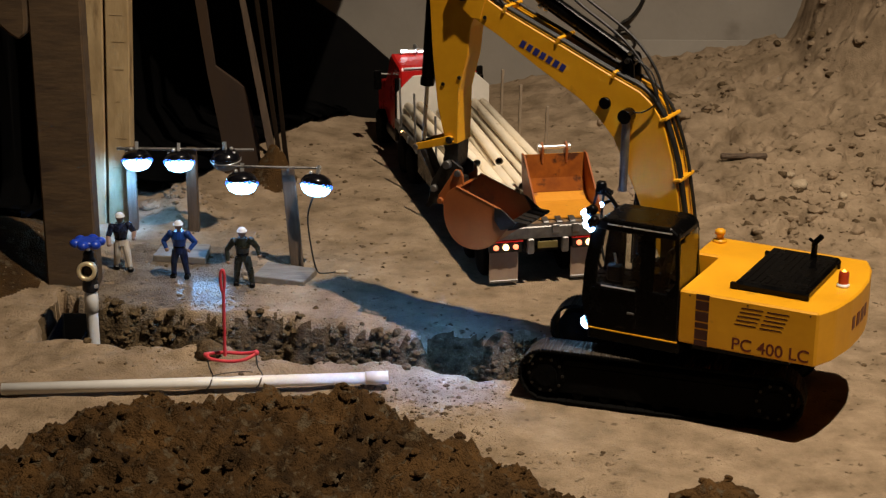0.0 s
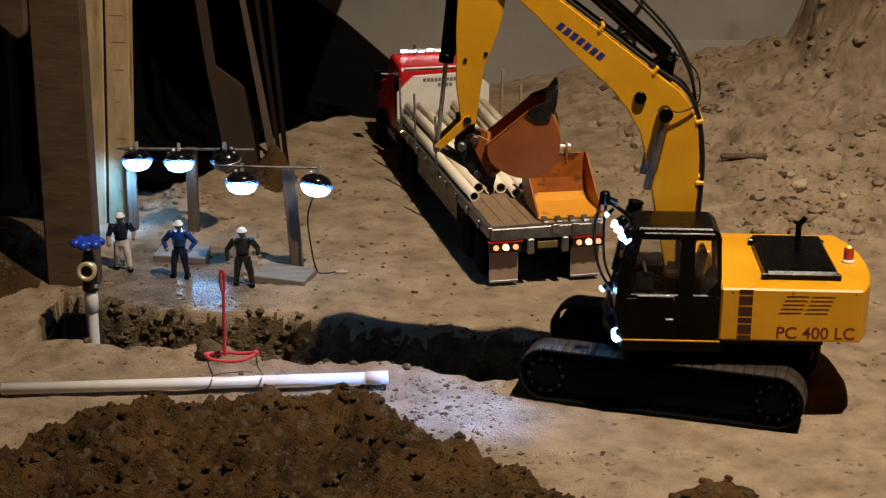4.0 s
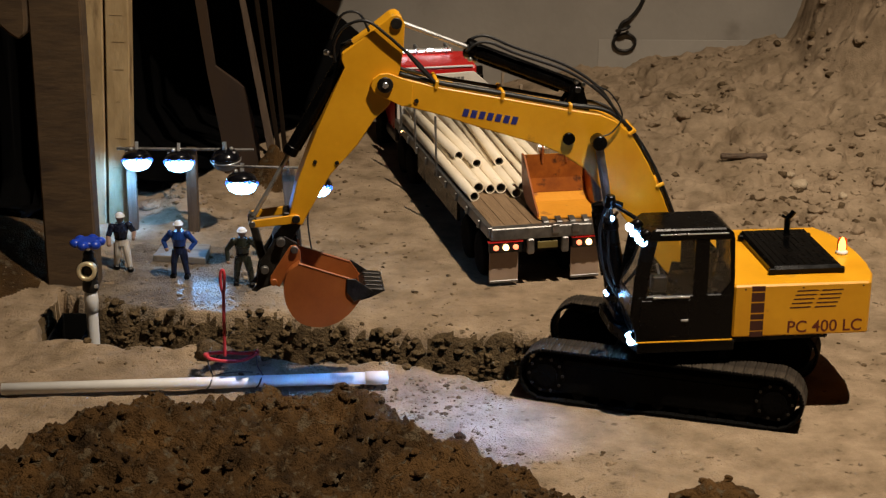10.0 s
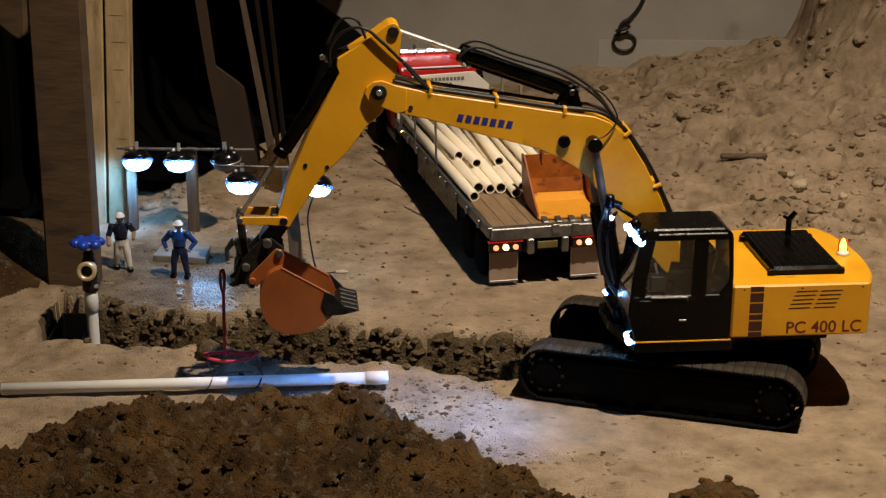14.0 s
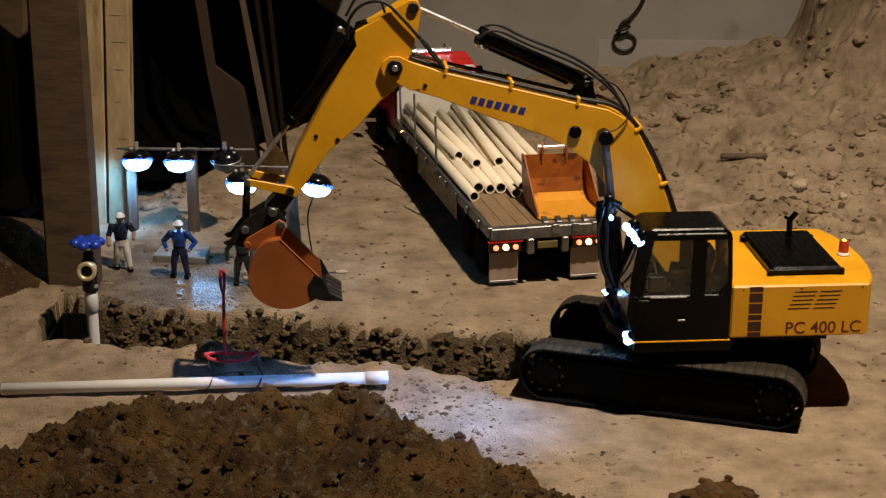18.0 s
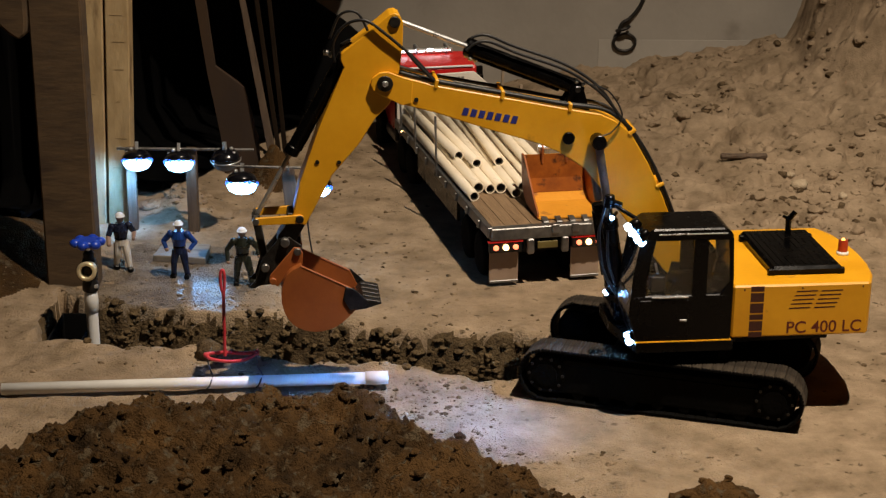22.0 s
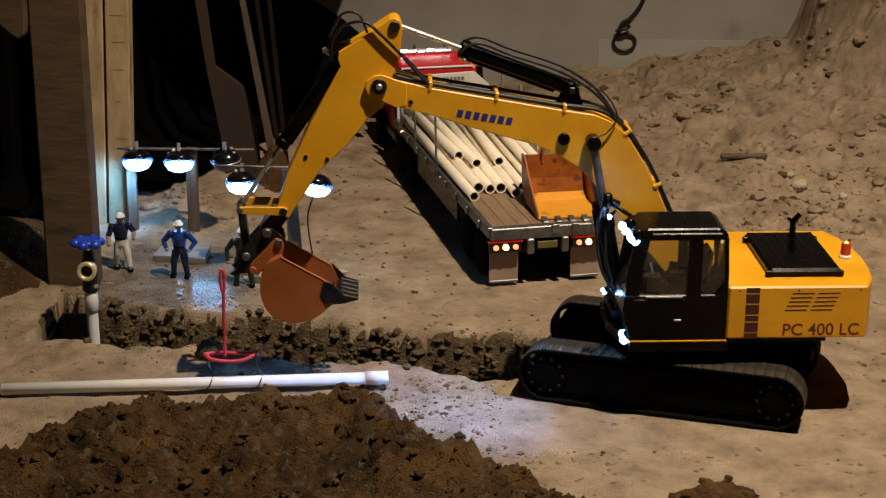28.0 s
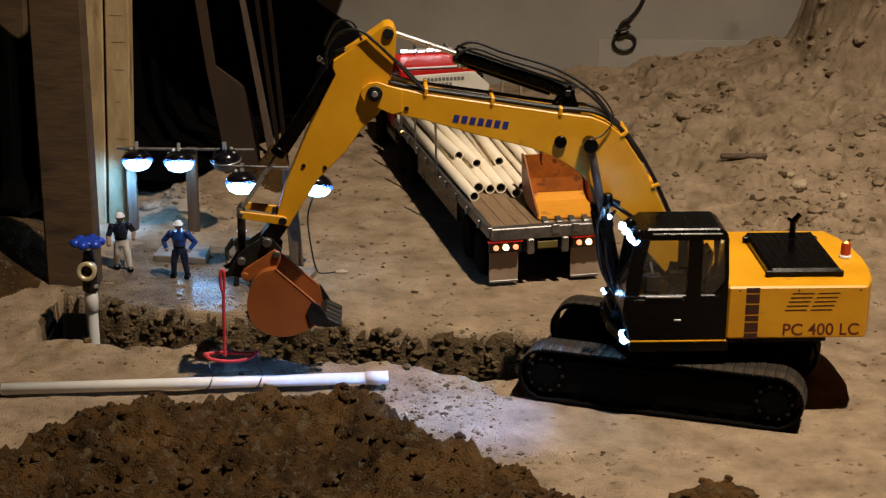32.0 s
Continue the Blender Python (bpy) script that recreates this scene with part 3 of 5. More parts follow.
frame_bm = box(-0.075, 0.075, -0.065, 0.065, 0.032, 0.072, 0.006)
rod((0, 0, 0.07), (0, 0, 0.100), 0.062, seg=32, bm=frame_bm)
under = part("undercarriage", frame_bm, TRACK, excavator, "black steel undercarriage frame")
under.matrix_basis = UNDER
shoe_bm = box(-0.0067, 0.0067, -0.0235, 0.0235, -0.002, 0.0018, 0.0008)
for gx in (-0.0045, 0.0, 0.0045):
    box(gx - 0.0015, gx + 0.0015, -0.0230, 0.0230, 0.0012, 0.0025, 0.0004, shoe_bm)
# Outer faces dusty; ends and inner faces black, the side's shade painted in.
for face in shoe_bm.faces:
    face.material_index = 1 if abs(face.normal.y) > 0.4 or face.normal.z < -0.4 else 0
first_shoe = None
for side in (-1, 1):
    yc = side * 0.0905
    bm = box(X0, X1, yc - 0.0165, yc + 0.0165, 0.012, 0.058, 0.004)
    box(X0 + 0.02, X1 - 0.02, yc - 0.016, yc + 0.016, 0.052, 0.066, 0.004, bm)
    tr = part("track", bm, TRACK, excavator, "black crawler track with steel shoes")
    tr.matrix_basis = UNDER
    for wx, name in ((X0, "idler"), (X1, "sprocket")):
        wb = rod((wx, yc - 0.019, 0.0395), (wx, yc + 0.019, 0.0395), 0.028, seg=24, bev=0.003)
        rod((wx, yc - 0.021, 0.0395), (wx, yc + 0.021, 0.0395), 0.016, seg=20, bm=wb)
        hub = part(name, wb, TRACK, excavator)
        hub.matrix_basis = UNDER
        for k in range(10):
            a = 2 * math.pi * k / 10
            bx, bz = wx + 0.0235 * math.cos(a), 0.0395 + 0.0235 * math.sin(a)
            part("bolt", rod((bx, yc + side * 0.017, bz), (bx, yc + side * 0.0208, bz), 0.0022, seg=6), IRON, hub)
    for k in range(7):
        wx = X0 + 0.045 + k * 0.0367
        part("roller", rod((wx, yc - 0.0158, 0.0145), (wx, yc + 0.0158, 0.0145), 0.0090, seg=16, bev=0.001), TRACK, tr)
    for x, z, a in track_path(62):
        m = Matrix.Translation((x, yc, z)) @ Matrix.Rotation(a, 4, "Y")
        if first_shoe is None:
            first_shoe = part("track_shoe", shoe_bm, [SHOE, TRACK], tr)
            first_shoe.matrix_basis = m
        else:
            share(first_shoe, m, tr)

# house: the turning upper works
Z_LOW, Z_TOP, HALF = 0.1155, 0.1885, 0.118
plan = [(0.047, -HALF), (0.232, -HALF), (0.246, -0.085), (0.254, -0.04), (0.256, 0), (0.254, 0.04), (0.246, 0.085), (0.232, HALF), (0.012, HALF), (0.012, 0.036), (0.047, 0.036)]
house = part("house", slab(plan, Z_LOW, Z_TOP, 0.0025), YELLOW, excavator, "yellow engine housing and counterweight")
plat = [(-0.080, -HALF), (0.05, -HALF), (0.06, -0.09), (0.19, -0.085), (0.19, 0.085), (-0.06, 0.10), (-0.085, 0.036), (-0.10, 0.036), (-0.10, -0.036)]
part("platform", slab(plat, 0.098, 0.1135, 0.001), BLACK, house, "black turntable platform")
part("trim_strip", box(-0.082, 0.047, -HALF - 0.002, -HALF + 0.003, 0.1133, 0.1147), YELLOW, house, "thin yellow sill strip")
# black bands and louvres on the side
for k, (za, zb) in enumerate(((0.1160, 0.1235), (0.125, 0.1385), (0.1405, 0.148), (0.150, 0.1635), (0.1655, 0.178), (0.180, 0.1868))):
    part("side_band", box(0.0705, 0.0885, -HALF - 0.0002, -HALF + 0.001, za, zb), BAND, house, "dark brown panel band")
for col in (0.127, 0.161):
    for k in range(5):
        z = 0.1775 - 0.0058 * k
        x = col + 0.0045 - 0.0022 * k
        part("louvre", prism([(x, z), (x + 0.030, z + 0.0005), (x + 0.0288, z + 0.0021), (x + 0.001, z + 0.0017)], -HALF - 0.0002, -HALF + 0.001), BAND, house)
writing("PC 400 LC", 0.0232, MAROON, house, Matrix.Translation((0.1725, -HALF, 0.1272)) @ Matrix.Rotation(math.pi / 2, 4, "X"), depth=0.0002)
for k in range(4):
    part("rear_marking", box(0.2475, 0.2563 - 0.05 * (0.0275 if k in (0, 3) else 0.0035), -0.034 + 0.018 * k, -0.021 + 0.018 * k, 0.142, 0.160), MAROON, house)
# engine cover, pipe, lamp
cover = part("engine_cover", box(0.108, 0.206, -0.082, 0.079, Z_TOP - 0.002, Z_TOP + 0.0115, 0.004), BLACK, house, "black ribbed engine cover")
for k in range(9):
    part("cover_rib", box(0.118 + 0.0095 * k, 0.1215 + 0.0095 * k, -0.070, 0.068, Z_TOP + 0.0105, Z_TOP + 0.0120), BLACK, cover)
for xx, yy in ((0.108, -0.074), (0.203, -0.074), (0.108, 0.07), (0.203, 0.07)):
    part("cover_latch", box(xx - 0.005, xx + 0.005, yy - 0.009, yy - 0.003, Z_TOP, Z_TOP + 0.009, 0.001), BLACK, cover)
ex = rod((0.172, 0.060, Z_TOP), (0.172, 0.060, 0.219), 0.0042)
tube([(0.172, 0.06, 0.214), (0.172, 0.06, 0.221), (0.178, 0.06, 0.228), (0.181, 0.06, 0.232)], 0.0040, 10, ex)
rod((0.164, 0.060, 0.226), (0.172, 0.060, 0.221), 0.0022, bm=ex, seg=8)
part("exhaust_pipe", ex, BLACK, house, "black bent exhaust stack")
FLASHES = (1, 3, 10, 12, 14, 19, 21, 23, 24, 29, 31)
beacon = part("beacon", lathe([(0.0085, 0), (0.0085, 0.0042), (0.007, 0.0046), (0.007, 0.0052)]), HAT, house, "warning beacon on a white base")
beacon.matrix_basis = pose(0.231, -0.004, Z_TOP)
part("bulb", lathe([(0.0042, 0.005), (0.0052, 0.008), (0.0052, 0.013), (0.0040, 0.0175), (0.0022, 0.0225), (0.0006, 0.024)]), BULB, beacon, "glowing amber bulb", True)
# Half shade added round the bulb; its turning stands in for the blinking.
cup = bmesh.new()
cup_rings = [[cup.verts.new((r * math.cos(a), r * math.sin(a), z)) for a in [radians(170 + 200 * k / 16) for k in range(17)]] for r, z in ((0.0068, 0.0), (0.0068, 0.0135), (0.0060, 0.0180), (0.0052, 0.0180), (0.0058, 0.0130), (0.0058, 0.0))]
for lower, upper in zip(cup_rings, cup_rings[1:] + cup_rings[:1]):
    for k in range(16):
        cup.faces.new((lower[k], lower[k + 1], upper[k + 1], upper[k]))
cup.faces.new([ring[0] for ring in cup_rings])
cup.faces.new([ring[-1] for ring in cup_rings][::-1])
shade = part("shade", cup, AMBER, beacon, "added red half shade whose turning imitates flashing")
knob = part("filler_cap", lathe([(0.010, 0), (0.010, 0.003), (0.005, 0.004), (0.005, 0.011), (0.0075, 0.012), (0.0075, 0.017), (0.004, 0.019)]), YELLOW, house)
knob.matrix_basis = pose(0.026, 0.098, Z_TOP)
for xx in (0.062, 0.14, 0.222):
    part("rivet", rod((xx, -HALF - 0.0004, Z_TOP - 0.0055), (xx, -HALF + 0.001, Z_TOP - 0.0055), 0.0012, seg=8), IRON, house)
# deck walkway and boom brackets
for s in (-1, 1):
    part("boom_bracket", prism([(-0.035, 0.11), (0.03, 0.11), (0.018, 0.19), (-0.016, 0.195)], s * 0.031 - 0.003, s * 0.031 + 0.003, 0.001), BLACK, house)
part("tool_box", box(-0.06, 0.012, 0.046, HALF - 0.004, 0.1135, 0.160, 0.004), BLACK, house, "black side storage box")
part("front_plate", box(-0.094, -0.04, -0.036, 0.04, 0.1135, 0.128, 0.002), BLACK, house)

# cab
CY0, CY1 = -HALF, -0.043
outline = [(-0.081, 0.1135), (-0.0915, 0.150), (-0.0875, 0.205), (-0.079, 0.246), (-0.066, 0.2685), (0.033, 0.2685), (0.0425, 0.260), (0.0465, 0.21), (0.0465, 0.1135)]
cab = part("cab", prism([(-0.081, 0.1135), (-0.0915, 0.150), (-0.0895, 0.178), (0.0465, 0.178), (0.0465, 0.1135)], CY0, CY1, 0.0015), BLACK, house, "black driver's cab with clear windows")
roof = part("roof", prism([(-0.079, 0.253), (-0.074, 0.262), (-0.064, 0.2695), (0.032, 0.2695), (0.0425, 0.2615), (0.0435, 0.253)], CY0 - 0.001, CY1 + 0.001, 0.0020), BLACK, cab)
for y in (CY0, CY1 - 0.004):
    part("front_pillar", prism([(-0.0895, 0.176), (-0.0875, 0.205), (-0.079, 0.255), (-0.066, 0.2555), (-0.059, 0.2525), (-0.069, 0.205), (-0.070, 0.176)], y, y + 0.004, 0.0008), BLACK, cab)
    part("middle_pillar", box(-0.0085, 0.0105, y, y + 0.004, 0.176, 0.256), BLACK, cab)
    part("rear_pillar", prism([(0.037, 0.256), (0.0435, 0.256), (0.0465, 0.205), (0.0465, 0.176), (0.028, 0.176), (0.0415, 0.196)], y, y + 0.004, 0.0008), BLACK, cab)
    part("side_window", prism([(-0.068, 0.179), (-0.068, 0.205), (-0.059, 0.2525), (-0.0085, 0.2525), (-0.0085, 0.179)], y + 0.0012, y + 0.0024), WINDOW, cab).visible_shadow = False
    part("quarter_window", prism([(0.0105, 0.179), (0.0105, 0.2525), (0.037, 0.2525), (0.0415, 0.196), (0.028, 0.179)], y + 0.0012, y + 0.0024), WINDOW, cab).visible_shadow = False
wind = bmesh.new()
wv = [wind.verts.new(p) for p in ((-0.0892, CY0 + 0.004, 0.178), (-0.0892, CY1 - 0.004, 0.178), (-0.0790, CY1 - 0.004, 0.254), (-0.0790, CY0 + 0.004, 0.254))]
bmesh.ops.solidify(wind, geom=[wind.faces.new(wv)], thickness=0.0012)
part("windscreen", wind, WINDOW, cab).visible_shadow = False
part("rear_window", box(0.0435, 0.0447, CY0 + 0.004, CY1 - 0.004, 0.178, 0.254), WINDOW, cab).visible_shadow = False
part("seat", prism([(-0.03, 0.178), (0.022, 0.178), (0.030, 0.232), (0.022, 0.234), (0.010, 0.196), (-0.03, 0.194)], CY0 + 0.018, CY1 - 0.018, 0.004), BLACK, cab, "black driver's seat")
part("console", box(-0.062, -0.040, CY0 + 0.012, CY0 + 0.026, 0.178, 0.202, 0.003), IRON, cab)
part("lever", rod((-0.05, CY0 + 0.02, 0.2), (-0.054, CY0 + 0.021, 0.216), 0.0016, seg=8), CHROME, cab)
part("door_rail", rod((-0.062, CY0 - 0.0025, 0.1765), (-0.014, CY0 - 0.0025, 0.1765), 0.0012, seg=8), CHROME, cab, "thin chrome grab rail")
part("door_panel", prism([(-0.074, 0.121), (-0.080, 0.15), (-0.077, 0.172), (-0.012, 0.172), (-0.012, 0.121)], CY0 - 0.0012, CY0 + 0.001, 0.0004), BLACK, cab)
part("door_handle", box(-0.024, -0.014, CY0 - 0.003, CY0, 0.142, 0.145, 0.0006), STEEL, cab)
part("roof_edge_rail", rod((-0.056, CY0 - 0.0018, 0.2625), (0.034, CY0 - 0.0018, 0.2625), 0.0009, seg=8), CHROME, cab)


def head_lamp(parent, at, aim, r=0.0062, name="work_lamp", beam=True):
    """A small cased lamp: a bright chip deep in the case throws the beam, a domed rim glows."""
    c = lathe([(r * 0.55, -0.015), (r * 1.05, -0.013), (r * 1.2, -0.006), (r * 1.2, 0.003), (r * 1.0, 0.003), (r * 0.95, -0.010), (r * 0.6, -0.0105)], 16)
    ob = part(name, c, BLACK, parent, "small lit white work lamp")
    ob.matrix_basis = Matrix.Translation(at) @ Vector(aim).to_track_quat("Z", "Y").to_matrix().to_4x4()
    if beam:
        part("chip", lathe([(r * 0.8, -0.0096), (r * 0.8, -0.0090)], 12), LED_BEAM, ob, "bright led chip")
    rng = np.random.RandomState(int(1e4 * (at[0] + 2 * at[2])) % 997)
    beads, fringe = bmesh.new(), bmesh.new()
    for k in range(9):
        a, q = 2 * math.pi * k / 9 + 0.3 * rng.rand(), r * (0.80 + 0.35 * rng.rand())
        ball((q * math.cos(a), q * math.sin(a), 0.0012 + 0.0012 * rng.rand()), (0.0021 + 0.0016 * rng.rand()) * r / 0.0062, 1.6, beads, 2)
        a += 0.35
        ball((r * 1.22 * math.cos(a), r * 1.22 * math.sin(a), 0.0002), 0.0011 * r / 0.0062, 1.5, fringe, 1)
    part("lens", beads, LED, ob, "glowing cool white ring of leds", True)
    # Outer glowing beads imitate the blue halo of the lamp.
    part("fringe", fringe, RIM, ob, "blue glowing beads imitating the lamp's halo", True)
    return ob


head_lamp(house, (-0.0905, -0.105, 0.2680), (-0.76, 0.03, -0.72))
head_lamp(house, (-0.0815, -0.119, 0.2580), (-0.76, 0.03, -0.72))
head_lamp(house, (-0.0860, -0.1065, 0.1165), (-0.23, 0.06, -0.10))
head_lamp(house, (-0.101, -0.02, 0.150), (-1, 0.1, -0.9), 0.003, beam=False)
hose = tube([(-0.107, -0.03, 0.287), (-0.113, -0.03, 0.262), (-0.117, -0.03, 0.234), (-0.110, -0.03, 0.187), (-0.092, -0.028, 0.152), (-0.074, -0.022, 0.130)], 0.0021)
tube([(-0.100, -0.026, 0.284), (-0.103, -0.026, 0.262), (-0.104, -0.026, 0.232), (-0.101, -0.026, 0.190), (-0.086, -0.024, 0.155), (-0.066, -0.016, 0.130)], 0.0019, bm=hose)
part("hose_junction", merged(rod((-0.104, -0.030, 0.274), (-0.104, -0.030, 0.291), 0.0088, 0.0066, 14, bev=0.0015), rod((-0.104, -0.030, 0.282), (-0.088, -0.030, 0.276), 0.0045, seg=10)), BLACK, house, "black hose junction")
part("junction_arm", tube([(-0.104, -0.030, 0.280), (-0.086, -0.036, 0.270), (-0.070, -0.050, 0.262)], 0.0030, 8), BLACK, house)
head_lamp(house, (-0.100, -0.032, 0.2600), (-0.6, -0.8, -0.3), 0.0022, beam=False)
part("hose", hose, RUBBER, house)

# boom
B = 0.025
boom_poly = [(-0.392, 0.2555), (-0.349, 0.2455), (-0.266, 0.2335), (-0.178, 0.2205), (-0.128, 0.214), (-0.108, 0.206), (-0.084, 0.188), (-0.057, 0.147), (-0.033, 0.102), (-0.005, 0.04), (0.014, 0.002),
             (0.006, -0.012), (-0.008, -0.014), (-0.024, 0.0), (-0.060, 0.042), (-0.088, 0.076), (-0.115, 0.107), (-0.144, 0.139), (-0.175, 0.158), (-0.206, 0.171), (-0.281, 0.190), (-0.348, 0.2095), (-0.392, 0.219)]
boom = part("boom", prism(boom_poly, -B, B, 0.0012), YELLOW, excavator, "yellow cranked boom")
cheek = [(-0.398, 0.257), (-0.412, 0.262), (-0.4235, 0.2605), (-0.4325, 0.253), (-0.4345, 0.2445), (-0.430, 0.236), (-0.420, 0.231), (-0.392, 0.2185), (-0.380, 0.222), (-0.380, 0.252)]
for s in (-1, 1):
    part("boom_cheek", prism(cheek, s * 0.0245 - 0.0028, s * 0.0245 + 0.0028, 0.0006), YELLOW, boom)
    part("pin_boss", rod((ARM_PIN.x, s * 0.027, ARM_PIN.z), (ARM_PIN.x, s * 0.0305, ARM_PIN.z), 0.0105, seg=20, bev=0.0008), IRON, boom)
    part("pin_cap", rod((ARM_PIN.x, s * 0.030, ARM_PIN.z), (ARM_PIN.x, s * 0.0325, ARM_PIN.z), 0.0042, seg=14, bev=0.0006), CHROME, boom)
    part("lift_boss", rod((BOOM_LIFT.x, s * 0.024, BOOM_LIFT.z), (BOOM_LIFT.x, s * 0.045, BOOM_LIFT.z), 0.0085, seg=18, bev=0.001), IRON, boom)
    part("side_boss", rod((-0.1690, s * 0.024, 0.1805), (-0.1690, s * 0.0295, 0.1805), 0.0085, seg=18, bev=0.0012), BLACK, boom, "black side boss")
    part("bolt", rod((-0.374, s * 0.024, 0.2262), (-0.374, s * 0.0263, 0.2262), 0.003, seg=10), IRON, boom)
    part("cylinder_lug", prism([(-0.180, 0.218), (-0.140, 0.212), (-0.151, 0.243), (-0.156, 0.248), (-0.163, 0.248), (-0.167, 0.243)], s * 0.012 - 0.003, s * 0.012 + 0.003, 0.0008), BLACK, boom)
part("lug_pin", rod((ARM_CYL.x, -0.019, ARM_CYL.z), (ARM_CYL.x, 0.019, ARM_CYL.z), 0.0035, seg=12), IRON, boom)
top_line = [(-0.398, 0.262), (-0.349, 0.2515), (-0.266, 0.2395), (-0.178, 0.2265), (-0.126, 0.221), (-0.098, 0.206), (-0.076, 0.184), (-0.050, 0.146), (-0.027, 0.102), (0.0, 0.045)]
for y, r in ((-0.021, 0.0028), (-0.014, 0.0024), (0.016, 0.0026)):
    part("hose", tube([(x, y, z - 0.001) for x, z in top_line], r), RUBBER, boom, "black hydraulic hose")
for x, z, a in ((-0.349, 0.247, 8), (-0.261, 0.2345, 8), (-0.170, 0.2205, 6), (-0.0845, 0.190, 50), (-0.040, 0.118, 63)):
    c = part("hose_clamp", box(-0.0026, 0.0026, -0.0266, 0.0266, -0.0050, 0.0070, 0.0012), YELLOW, boom, "yellow hose clamp")
    c.matrix_basis = Matrix.Translation((x, 0, z)) @ tilt(-a)
for y, lift_z in ((-0.012, 0.0), (0.010, 0.004)):
    part("hose", tube([(-0.311, y, 0.290 + lift_z), (-0.298, y, 0.301 + lift_z), (-0.280, y, 0.303 + lift_z), (-0.245, y, 0.290 + lift_z), (-0.175, y, 0.268 + lift_z), (-0.128, y - 0.004, 0.240 + lift_z), (-0.098, y - 0.006, 0.207), (-0.074, y - 0.004, 0.176), (-0.056, y, 0.150)], 0.0021), RUBBER, boom, "black hydraulic hose")
part("wire", tube([(-0.15, -0.026, 0.255), (-0.12, -0.024, 0.245), (-0.10, -0.028, 0.215), (-0.112, -0.03, 0.192), (-0.128, -0.033, 0.186)], 0.0011, 6), RUBBER, boom)
# the maker's mark as plain blue shapes
mark = [(-0.3085, 0.2120), (-0.2430, 0.2030)]
for k in range(7):
    f = k / 6
    x, z = mark[0][0] + (mark[1][0] - mark[0][0]) * f, mark[0][1] + (mark[1][1] - mark[0][1]) * f
    c = part("brand_mark", prism([(-0.0044, -0.0052), (0.0032, -0.0052), (0.0044, 0.0052), (-0.0030, 0.0052)], -B - 0.0003, -B + 0.0008), INK, boom)
    c.matrix_basis = Matrix.Translation((x, 0, z)) @ tilt(-7.6)

# arm
A = 0.0205
arm_poly = [(0.013, 0.088), (-0.019, 0.0655), (-0.053, 0.043), (-0.0545, 0.034), (-0.051, 0.024), (-0.092, -0.057), (-0.122, -0.125), (-0.134, -0.166), (-0.138, -0.178), (-0.119, -0.184), (-0.112, -0.172), (-0.078, -0.118),
            (-0.040, -0.080), (-0.015, -0.046), (0.004, -0.030), (0.014, -0.012), (0.020, 0.012), (0.027, 0.046), (0.030, 0.076), (0.026, 0.086), (0.020, 0.0895)]
arm = part("arm", prism(arm_poly, -A, A, 0.001), YELLOW, excavator, "yellow dipper arm")
tip_poly = [(-0.142, -0.166), (-0.116, -0.170), (-0.121, -0.186), (-0.1385, -0.212), (-0.1465, -0.2155), (-0.156, -0.2125), (-0.160, -0.204), (-0.1565, -0.196), (-0.146, -0.184)]
part("arm_tip", prism(tip_poly, -0.0165, 0.0165, 0.001), IRON, arm, "dark cast arm tip")
for x, z in ((-0.0965, -0.0985), (-0.0680, -0.1015)):
    part("bolt", rod((x, -A - 0.0012, z), (x, A + 0.0012, z), 0.0028, seg=10), IRON, arm)
for s in (-1, 1):
    part("pin_cap", rod((LINK_PIN.x, s * 0.019, LINK_PIN.z), (LINK_PIN.x, s * 0.0265, LINK_PIN.z), 0.0055, seg=14, bev=0.0008), IRON, arm)
    part("tip_cap", rod((TIP_PIN.x, s * 0.016, TIP_PIN.z), (TIP_PIN.x, s * 0.027, TIP_PIN.z), 0.0062, seg=14, bev=0.0008), STEEL, arm)
    part("cylinder_lug", prism([(-0.060, 0.020), (-0.036, 0.026), (-0.030, 0.050), (-0.040, 0.055), (-0.052, 0.050)], s * 0.009 - 0.002, s * 0.009 + 0.002, 0.0006), IRON, arm)
    part("top_lug", rod((ARM_TOP.x, s * 0.0200, ARM_TOP.z), (ARM_TOP.x, s * 0.0235, ARM_TOP.z), 0.0075, seg=16, bev=0.0008), IRON, arm)
loop = tube([(0.030, -0.0245, 0.040), (0.004, -0.025, 0.066), (-0.020, -0.0235, 0.084), (-0.046, -0.018, 0.078), (-0.062, -0.014, 0.056), (-0.062, -0.012, 0.030)], 0.0021)
tube([(-0.016, -0.012, 0.068), (-0.028, -0.010, 0.092), (-0.050, -0.006, 0.090), (-0.066, -0.006, 0.060)], 0.0018, bm=loop)
part("hose", loop, RUBBER, arm, "looped black hydraulic hose")
for s, xx in ((-1, -0.0655), (1, -0.072)):
    part("fitting", ball((xx, s * 0.008, 0.040), 0.0042), CHROME, arm)

# bucket and coupler
def bowed(line):
    """Corners of an open outline cut twice, so that it runs in a curve."""
    for _ in range(2):
        out = [line[0]]
        for (x0, z0), (x1, z1) in zip(line, line[1:]):
            out += [(0.75 * x0 + 0.25 * x1, 0.75 * z0 + 0.25 * z1), (0.25 * x0 + 0.75 * x1, 0.25 * z0 + 0.75 * z1)]
        line = out + [line[-1]]
    return line


